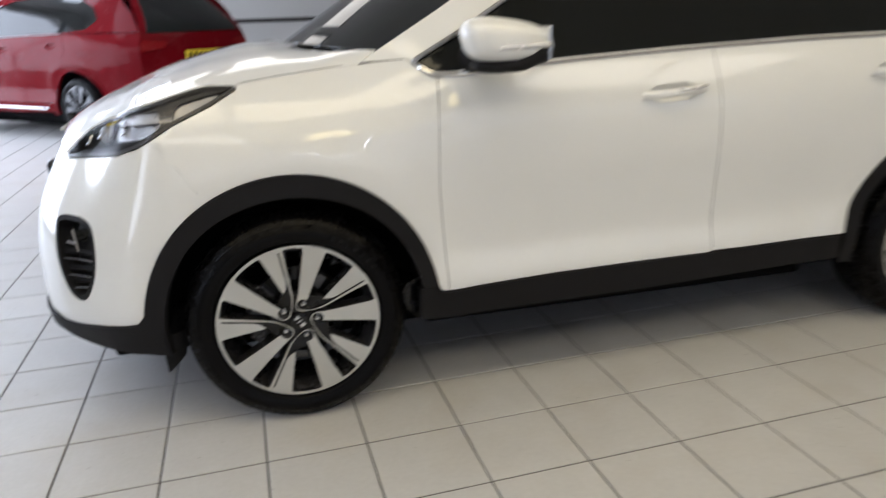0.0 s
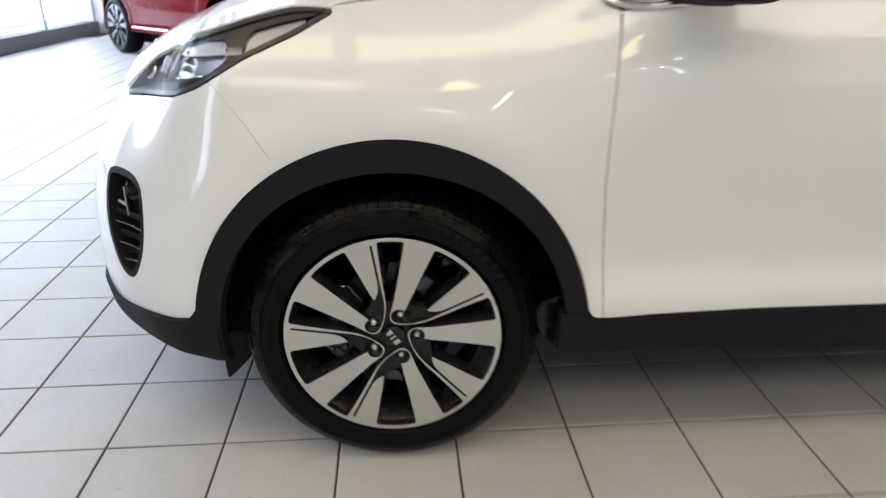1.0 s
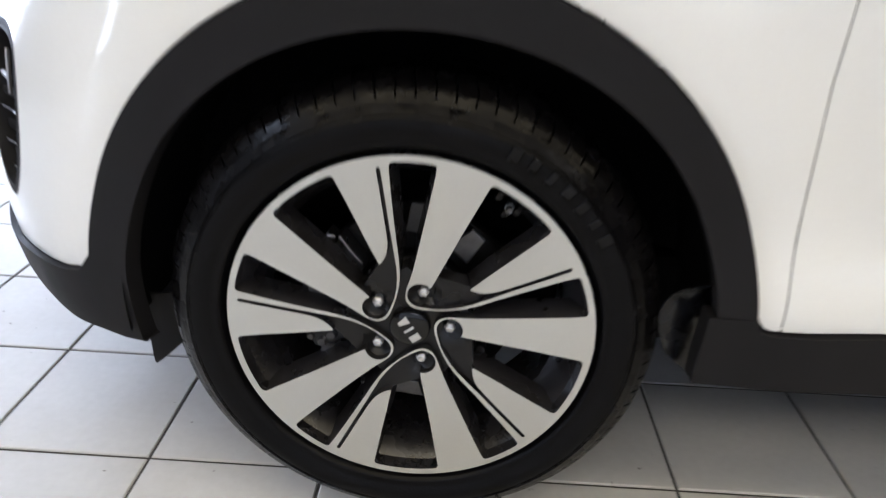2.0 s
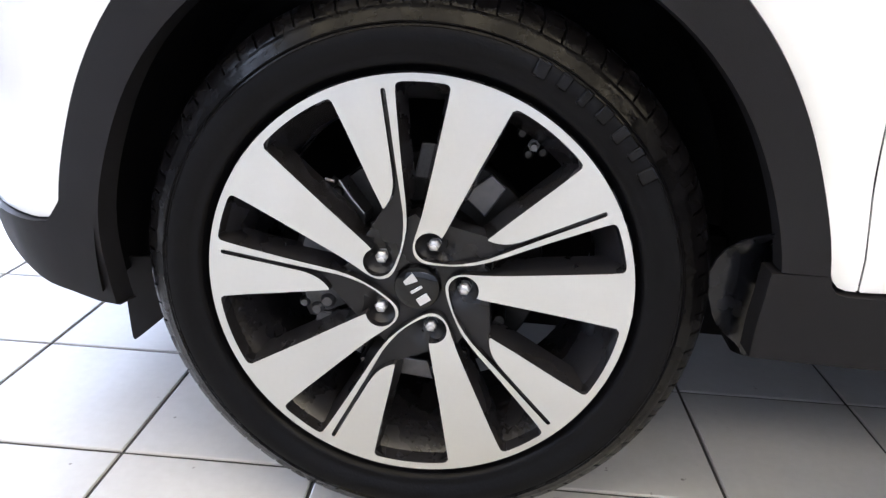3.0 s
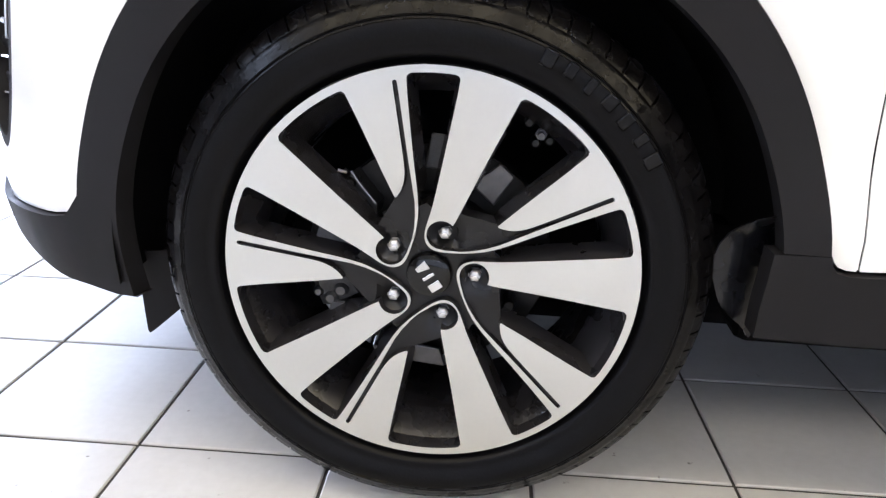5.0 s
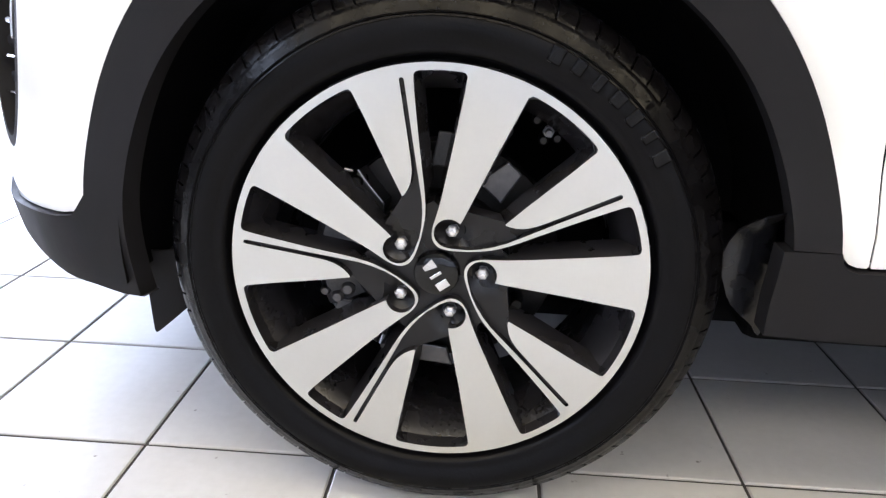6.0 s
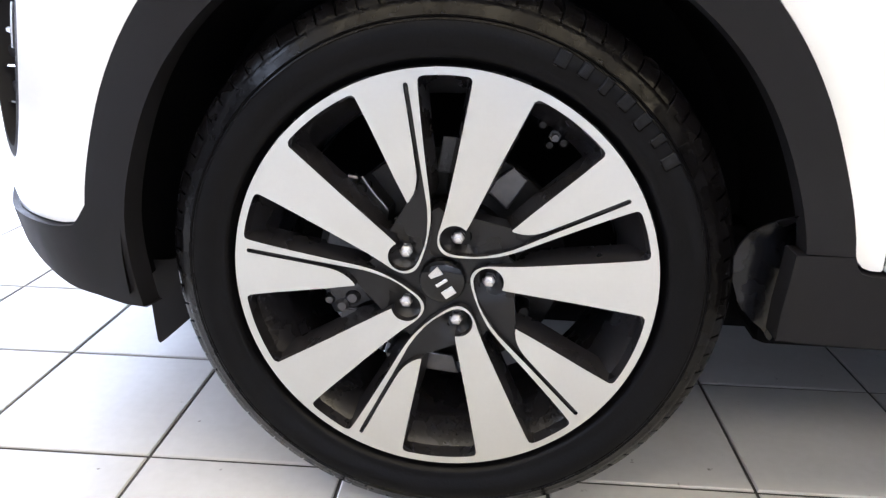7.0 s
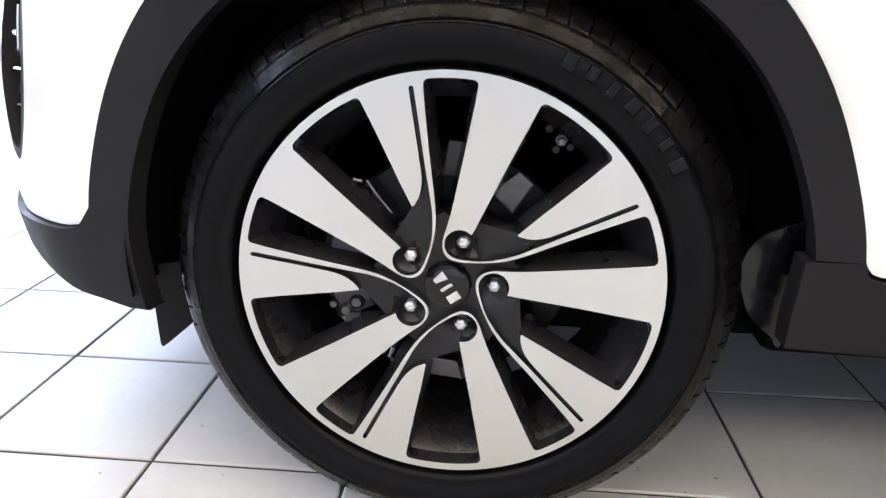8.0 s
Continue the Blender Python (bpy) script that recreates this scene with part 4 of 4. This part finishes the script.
        frame_line = dense([(0.268, 1.1005), (0.308, 1.1048), (0.405, 1.1108), (0.420, 1.101), (0.438, 1.086), (0.458, 1.070), (0.487, 1.060), (0.60, 1.072), (0.916, 1.090), (1.285, 1.105), (1.80, 1.117), (2.30, 1.121), (2.95, 1.118), (TAIL - 0.03, 1.108), (3.3, 1.30), (3.1, 1.47), (2.75, 1.545), (2.2, 1.578), (1.7, 1.580), (1.25, 1.564), (1.05, 1.515), (0.70, 1.365), (0.33, 1.140), (0.296, 1.120)], 0.05)
        shell("roof_frame", frame_line, fn, paint, car, [pane], 0.05, 0.02, flip=not far)
        shell("side_window", pane, skin_at(far, -0.006), DARKGLASS, car, (), 0.08, 0.006, "dark tinted side glass", flip=not far)
        bow = [fn(s, z, 0.005) for s, z in ((0.421, 1.103), (0.427, 1.094), (0.440, 1.083), (0.458, 1.0725), (0.478, 1.0655), (0.505, 1.062), (0.55, 1.0625), (0.60, 1.067))]
        part("window_trim", sweep(bow, 0.0075, 8), CHROME, car, "bright chrome trim strip", True)
        rise = [fn(s, z, 0.004) for s, z in ((0.424, 1.106), (0.461, 1.126), (0.56, 1.181), (0.70, 1.261), (0.90, 1.366), (1.10, 1.438))]
        part("window_trim", sweep(rise, 0.0075, 8, 0.6), DULL_CHROME, car, "satin chrome trim strip", True)
        strip = [fn(s, z, 0.003) for s, z in ((0.62, 1.0695), (0.78, 1.0785), (0.916, 1.087), (1.1, 1.095), (1.285, 1.102), (1.5, 1.1085), (1.8, 1.1145), (2.3, 1.118))]
        part("window_trim", sweep(strip, 0.0055, 8), DULL_CHROME, car, "dull grey trim strip", True)
    bonnet(car, paint)
    front_glass(car)
    roof_and_tail(car, paint)
    part("underbody", box((-0.62, 0.30, 0.165), (3.0, 2 * MID - 0.30, 0.34), 0.02), LINER, car)
    part("floor_pan", box((0.44, 0.20, 0.18), (2.02, 2 * MID - 0.20, 0.36), 0.02), LINER, car)
    # two low unseen boxes, added to keep light from under the car
    part("mid_light_block", box((0.36, 0.46, 0.08), (2.02, 2 * MID - 0.46, 0.30), 0.03), LINER, car)
    part("front_light_block", box((-0.35, 0.44, 0.08), (0.34, 2 * MID - 0.44, 0.30), 0.03), LINER, car)
    part("radiator_grille", box((-0.80, 0.62, 0.42), (-0.70, 2 * MID - 0.62, 0.80), 0.02), GLOSS, car)


car = thing("car", (0, 0, 0), "white compact sport-utility car with black wheel-arch cladding parked on tiles", "car")
wheel(car, (0, 0, HUB), 1)
wheel(car, (REAR, 0.02, HUB), 1)
wheel(car, (0, 2 * MID, HUB), -1, False)
wheel(car, (REAR, 2 * MID - 0.02, HUB), -1, False)
car_body(car, PAINT, PLASTIC)


# ---- lamps, mirror, handles of the white car ----
def offset_line(poly, d):
    """An outline drawn in by d."""
    c = np.mean(poly, 0)
    out = []
    for i in range(len(poly)):
        a, b = np.array(poly[i - 1]), np.array(poly[(i + 1) % len(poly)])
        t = (b - a) / (np.hypot(*(b - a)) or 1)
        n = np.array([-t[1], t[0]])
        p = np.array(poly[i])
        if np.dot(n, c - p) < 0:
            n = -n
        out.append(tuple(p + n * d))
    return out


LAMP = [(-0.868, 0.847), (-0.638, 0.866), (-0.50, 0.881), (-0.438, 0.896), (-0.405, 0.907), (-0.376, 0.922), (-0.345, 0.938), (-0.292, 0.965), (-0.186, 1.010), (-0.112, 1.047), (-0.112, 1.056), (-0.14, 1.061), (-0.20, 1.060), (-0.24, 1.052), (-0.33, 1.030), (-0.44, 1.005), (-0.54, 0.989), (-0.70, 0.963), (-0.78, 0.937), (-0.84, 0.896), (-0.878, 0.860)]


def head_lamp(far):
    outline = dense(LAMP, 0.03)
    def piece(name, poly, lift, mat, label="", rounds=1, depth=0.012):
        return shell(name, smooth_line(dense(poly, 0.04), rounds), skin_at(far, lift), mat, hl, (), 0.03, depth, label, flip=not far)
    hl = shell("headlamp", outline, skin_at(far, -0.042), PLASTIC, car, (), 0.03, 0.03, "swept-back headlamp with a black bezel and silver reflectors", flip=not far)
    shell("lamp_rim", outline, skin_at(far, -0.002), BEZEL, hl, [offset_line(outline, 0.009)], 0, 0.035, flip=not far)
    cover = shell("lamp_cover", offset_line(outline, 0.002), skin_at(far, -0.001), LENS, hl, (), 0.02, 0.0005, "clear lamp cover", flip=not far)
    cover.visible_shadow = False
    piece("upper_bezel", [(-0.125, 1.054), (-0.155, 1.040), (-0.168, 1.040), (-0.235, 1.026), (-0.290, 1.012), (-0.297, 0.966), (-0.338, 0.948), (-0.340, 0.998), (-0.44, 0.992), (-0.55, 0.980), (-0.64, 0.968), (-0.54, 0.986), (-0.44, 1.002), (-0.33, 1.027), (-0.24, 1.049), (-0.19, 1.056)], -0.010, BEZEL, "dark grey bezel")
    piece("lower_bezel", [(-0.83, 0.853), (-0.638, 0.868), (-0.438, 0.898), (-0.376, 0.925), (-0.292, 0.967), (-0.186, 1.012), (-0.120, 1.046), (-0.160, 1.031), (-0.237, 0.992), (-0.300, 0.970), (-0.345, 0.952), (-0.382, 0.931), (-0.442, 0.913), (-0.675, 0.886), (-0.80, 0.868)], -0.006, PLASTIC, "matt black lower edge")
    piece("cross_bar", [(-0.340, 0.984), (-0.297, 0.984), (-0.297, 0.971), (-0.340, 0.968)], -0.007, DULL_CHROME, "grey bar", 0, 0.006)
    piece("rear_reflector", [(-0.294, 1.006), (-0.235, 1.021), (-0.169, 1.035), (-0.168, 1.028), (-0.237, 0.990), (-0.297, 0.968), (-0.298, 0.987)], -0.020, SILVER, "silver wedge reflector")
    piece("bowl", [(-0.62, 0.958), (-0.335, 0.972), (-0.342, 0.955), (-0.370, 0.934), (-0.393, 0.925), (-0.442, 0.918), (-0.54, 0.910), (-0.62, 0.912)], -0.032, DULL_CHROME, "silver projector bowl", 2, 0.02)
    piece("upper_reflector", [(-0.62, 0.966), (-0.55, 0.978), (-0.44, 0.991), (-0.343, 0.995), (-0.334, 0.978), (-0.338, 0.969), (-0.45, 0.960), (-0.62, 0.950)], -0.018, SILVER, "silver upper reflector", 1, 0.02)
    lip = [skin_at(far, -0.015)(s, z, 0.0) for s, z in ((-0.342, 0.994), (-0.335, 0.980), (-0.341, 0.957), (-0.368, 0.934), (-0.392, 0.925), (-0.442, 0.918), (-0.52, 0.911))]
    part("bowl_lip", sweep(lip, 0.0026, 8), CHROME, hl, "bright lip", True)
    for s, z, r in ((-0.70, 0.915, 0.026), (-0.515, 0.962, 0.0055), (-0.512, 0.946, 0.0055), (-0.508, 0.931, 0.0055)):
        c = Vector(skin_at(far, 0)(s, z, -0.035))
        o = Vector(skin_at(far, 0)(s, z, 0.0)) - c
        bm = lathe([(0.0, -0.010), (r * 0.5, -0.0085), (r * 0.85, -0.003), (r, 0.003), (r * 1.12, 0.004), (r * 1.12, 0.02)], 28)
        ob = part("projector" if r > 0.01 else "lamp_bead", bm, DULL_CHROME if r > 0.01 else CHROME, hl, "glassy projector lens" if r > 0.01 else "", True)
        ob.matrix_local = Matrix.Translation(c + o * 0.4) @ o.to_track_quat("-Y", "Z").to_matrix().to_4x4()
    # slanted chrome rods stand in for glints behind the lamp cover
    for a, b in (((-0.745, 0.948), (-0.715, 0.905)), ((-0.690, 0.953), (-0.625, 0.915)), ((-0.80, 0.920), (-0.775, 0.885))):
        pts = [skin_at(far, -0.014)(a[0] + (b[0] - a[0]) * k / 5, a[1] + (b[1] - a[1]) * k / 5, -0.006 * math.sin(math.pi * k / 5)) for k in range(6)]
        part("chrome_glint", sweep(pts, 0.005, 8, 0.5), CHROME, hl, "chrome rod put in as a glint", True)
    piece("indicator", [(-0.735, 0.950), (-0.66, 0.964), (-0.58, 0.980), (-0.64, 0.956), (-0.70, 0.941)], -0.012, AMBER, "amber indicator", 1, 0.01)


def fog_lamp(far):
    f = dense(smooth_line([(-0.825, 0.67), (-0.775, 0.695), (-0.625, 0.692), (-0.600, 0.62), (-0.605, 0.53), (-0.655, 0.445), (-0.70, 0.425), (-0.755, 0.445), (-0.80, 0.53)], 2), 0.02)
    pan = shell("fog_lamp", offset_line(f, 0.001), skin_at(far, -0.06), PLASTIC, car, (), 0.03, 0.01, "black fog-lamp surround with chrome slats", flip=not far)
    shell("surround", offset_line(f, 0.0008), skin_at(far, -0.001), PLASTIC, pan, [offset_line(f, 0.016)], 0, 0.06, flip=not far)
    fn = skin_at(far, -0.012)
    for a, b in (((-0.788, 0.553), (-0.622, 0.560)), ((-0.768, 0.502), (-0.620, 0.508)), ((-0.742, 0.462), (-0.625, 0.476))):
        pts = [fn(a[0] + (b[0] - a[0]) * k / 8, a[1] + (b[1] - a[1]) * k / 8, -0.008 * math.sin(math.pi * k / 8)) for k in range(9)]
        part("slat", sweep(pts, 0.0036, 8), CHROME, pan, "chrome slat", True)
        pts = [(p[0] + 0.006, p[1] + (-0.012 if far else 0.012), p[2] + 0.02) for p in pts]
        part("slat_blade", sweep(pts, 0.009, 8, 0.4), PLASTIC, pan, "", True)
    part("lamp_stalk", sweep([fn(-0.705 - 0.012 * k, 0.583 + 0.02 * k, -0.004) for k in range(4)], 0.0032, 6), DULL_CHROME, pan, "chrome stalk", True)
    part("lamp_arm", sweep([fn(s, 0.605, -0.004) for s in (-0.765, -0.74, -0.718)], 0.0045, 6), DULL_CHROME, pan, "chrome arm", True)
    c = fn(-0.735, 0.63, -0.04)
    o = part("fog_lens", lathe([(0.0, -0.006), (0.025, -0.004), (0.034, 0.0), (0.036, 0.006), (0.036, 0.03)], 28), DARKGLASS, pan, "round fog lens", True)
    o.location = c


def door_mirror(far):
    sg = -1 if far else 1
    def put(p):
        return (p[0], 2 * MID - p[1] if far else p[1], p[2])
    bm = bmesh.new()
    bmesh.ops.create_uvsphere(bm, u_segments=40, v_segments=24, radius=1)
    for v in bm.verts:
        x, y, z = v.co
        e = lambda a, q: math.copysign(abs(a) ** q, a)
        X, Y, Z = e(x, 0.75), e(y, 0.8), e(z, 0.72)
        X2 = 0.645 + 0.132 * X - 0.012 * Z
        v.co = put((X2, -0.125 + 0.078 * Y * (0.75 + 0.25 * (1 - X)), 1.158 + 0.062 * Z * (1.0 - 0.16 * X) - 0.008 * X))
    cap = part("door_mirror", bm, PAINT, car, "white door mirror with a black foot", True)
    bm = bmesh.new()
    bmesh.ops.create_uvsphere(bm, u_segments=32, v_segments=16, radius=1)
    for v in bm.verts:
        x, y, z = v.co
        X, Y, Z = math.copysign(abs(x) ** 0.7, x), math.copysign(abs(y) ** 0.7, y), math.copysign(abs(z) ** 0.6, z)
        lift = 0.030 * mix(0, 1, (X - 0.05) / 0.6)
        v.co = put((0.658 + 0.118 * X, -0.118 + 0.074 * Y, 1.094 + 0.021 * Z + lift * (1 + 0.5 * Z)))
    part("mirror_base", bm, PLASTIC, cap, "black plastic base", True)
    bm = sweep([put(p) for p in ((0.64, -0.10, 1.108), (0.61, -0.05, 1.106), (0.59, 0.0, 1.107), (0.575, 0.05, 1.109), (0.57, 0.07, 1.110))], 0.040, 16, 0.45)
    part("mirror_foot", bm, PLASTIC, cap, "black plastic foot", True)
    tri = shell("mirror_triangle", smooth_line(dense([(0.437, 1.096), (0.47, 1.078), (0.52, 1.074), (0.80, 1.094), (0.80, 1.20), (0.72, 1.25), (0.60, 1.19)], 0.05), 1), skin_at(far, 0.003), DARKGLASS, car, (), 0.04, 0.01, "gloss black corner trim", flip=not far)
    strip = [put((0.60 + 0.15 * k / 6, -0.203 + 0.020 * (k / 6) ** 2, 1.143 + 0.0004 * k)) for k in range(7)]
    part("indicator_strip", sweep(strip, 0.008, 10, 0.7), BRIGHT_TRIM, cap, "clear indicator strip", True)
    bm = box((-0.004, -0.06, -0.045), (0.004, 0.06, 0.045), 0.003)
    g = part("mirror_glass", bm, CHROME, cap, "mirror glass")
    g.location = put((0.752, -0.122, 1.15))


def door_handle(far, s0, s1, z):
    fn = skin_at(far)
    n = 14
    pts = [fn(s0 + (s1 - s0) * k / n, z - 0.002 + 0.012 * (k / n - 0.4), 0.004 + 0.024 * math.sin(math.pi * min(max((k / n - 0.02) / 0.96, 0), 1)) ** 0.5) for k in range(n + 1)]
    h = part("door_handle", sweep(pts, 0.0135, 14, 0.6), PAINT, car, "white door handle with a chrome strip", True)
    half = [(x, y + (0.006 if far else -0.006), q + 0.0085) for x, y, q in pts[7:]]
    part("chrome_strip", sweep(half, 0.0055, 8), BRIGHT_TRIM, h, "chrome strip", True)


for far in (False, True):
    head_lamp(far)
    fog_lamp(far)
    door_mirror(far)
    for _h in HANDLES:
        door_handle(far, *_h)

# flaps at the front wheelhouse
def leaf(name, outline, y0, ridge, bend, mat, label):
    """A thin tongue of plastic hanging in the wheelhouse, bent round an upright ridge."""
    def fn(x, z, out):
        return (x, y0 + bend * (x - ridge) ** 2 - out + 0.002 * math.sin(38 * z + 20 * x) - 20 * max(0.0, z - 0.395) ** 2, z)
    shell(name, smooth_line(dense(outline, 0.02), 1), fn, mat, car, (), 0.010, 0.004, label, flip=True)


leaf("air_flap", [(-0.440, 0.31), (-0.426, 0.254), (-0.421, 0.180), (-0.412, 0.186), (-0.363, 0.228), (-0.345, 0.31)], 0.10, -0.42, 6.0, PLASTIC, "small black plastic air flap")
leaf("liner_flap", [(0.392, 0.440), (0.365, 0.432), (0.345, 0.402), (0.337, 0.368), (0.343, 0.346), (0.354, 0.316), (0.370, 0.300), (0.391, 0.282), (0.402, 0.264), (0.408, 0.268), (0.412, 0.300), (0.416, 0.350), (0.414, 0.440)], 0.034, 0.350, 7.0, GLOSS_LINER, "shiny black plastic liner flap")

# ---- the red car behind ----
red_car = thing("car", (0, 0, 0), "red sport-utility car with a chrome sill strip and yellow rear plate", "car")
wheel(red_car, (0, 0, HUB), 1, False, GREY_ALLOY)
wheel(red_car, (REAR, 0.02, HUB), 1, False, GREY_ALLOY)
wheel(red_car, (0, 2 * MID, HUB), -1, False, GREY_ALLOY)
wheel(red_car, (REAR, 2 * MID - 0.02, HUB), -1, False, GREY_ALLOY)
car_body(red_car, RED, RED, False)
part("sill_strip", sweep([skin_at()(s, 0.345, 0.012) for s in (0.48, 0.9, 1.4, 1.95)], 0.016, 8), CHROME, red_car, "chrome sill strip", True)
red_car.matrix_world = pose(-4.0, 8.65, 0, 0, 0, -45.0) @ Matrix.Scale(1.08, 4)

# ---- floor tiles, laid a little askew to the car ----
PITCH, TURN_TILES, OX, OY = 0.2984, radians(1.82), -0.448, 0.076


def tile_mesh():
    h, b, t = PITCH / 2 - 0.0028, 0.0022, 0.0016
    vs = [(-h, -h, -0.006), (h, -h, -0.006), (h, h, -0.006), (-h, h, -0.006), (-h, -h, -t), (h, -h, -t), (h, h, -t), (-h, h, -t)]
    g = h - b
    vs += [(-g, -g, 0), (g, -g, 0), (g, g, 0), (-g, g, 0)]
    fs = [(i, (i + 1) % 4, 4 + (i + 1) % 4, 4 + i) for i in range(4)] + [(4 + i, 4 + (i + 1) % 4, 8 + (i + 1) % 4, 8 + i) for i in range(4)] + [(8, 9, 10, 11)]
    return vs, fs


_vs, _fs = tile_mesh()
_tile = bpy.data.meshes.new("tile")
_tile.from_pydata(_vs, [], _fs)
_tile.materials.append(TILE)
_dice = random.Random(5)
_c, _s = math.cos(TURN_TILES), math.sin(TURN_TILES)
_rest_v, _rest_f = [], []
for _j in range(-22, 41):
    for _i in range(-24, 31):
        u, v = (_i + 0.5) * PITCH, (_j + 0.5) * PITCH
        x, y = OX + u * _c - v * _s, OY + u * _s + v * _c
        if not (X0 + 0.2 < x < X1 - 0.1 and Y0 + 0.2 < y < Y1 - 0.1):
            continue
        dz, rx, ry = _dice.uniform(-0.0004, 0.0002), _dice.uniform(-0.0012, 0.0012), _dice.uniform(-0.0012, 0.0012)
        if -8 <= _i <= 8 and -7 <= _j <= 9:
            o = new("tile", _tile)
            o.parent = floor
            o.matrix_local = Matrix.LocRotScale((x, y, dz), Euler((rx, ry, TURN_TILES)), None)
        else:
            k = len(_rest_v)
            _rest_v += [(x + p[0] * _c - p[1] * _s, y + p[0] * _s + p[1] * _c, p[2] + dz + rx * p[1] - ry * p[0]) for p in _vs]
            _rest_f += [tuple(k + q for q in f) for f in _fs]
tagged(raw("tile_field", _rest_v, _rest_f, TILE, floor), kind="stuff")
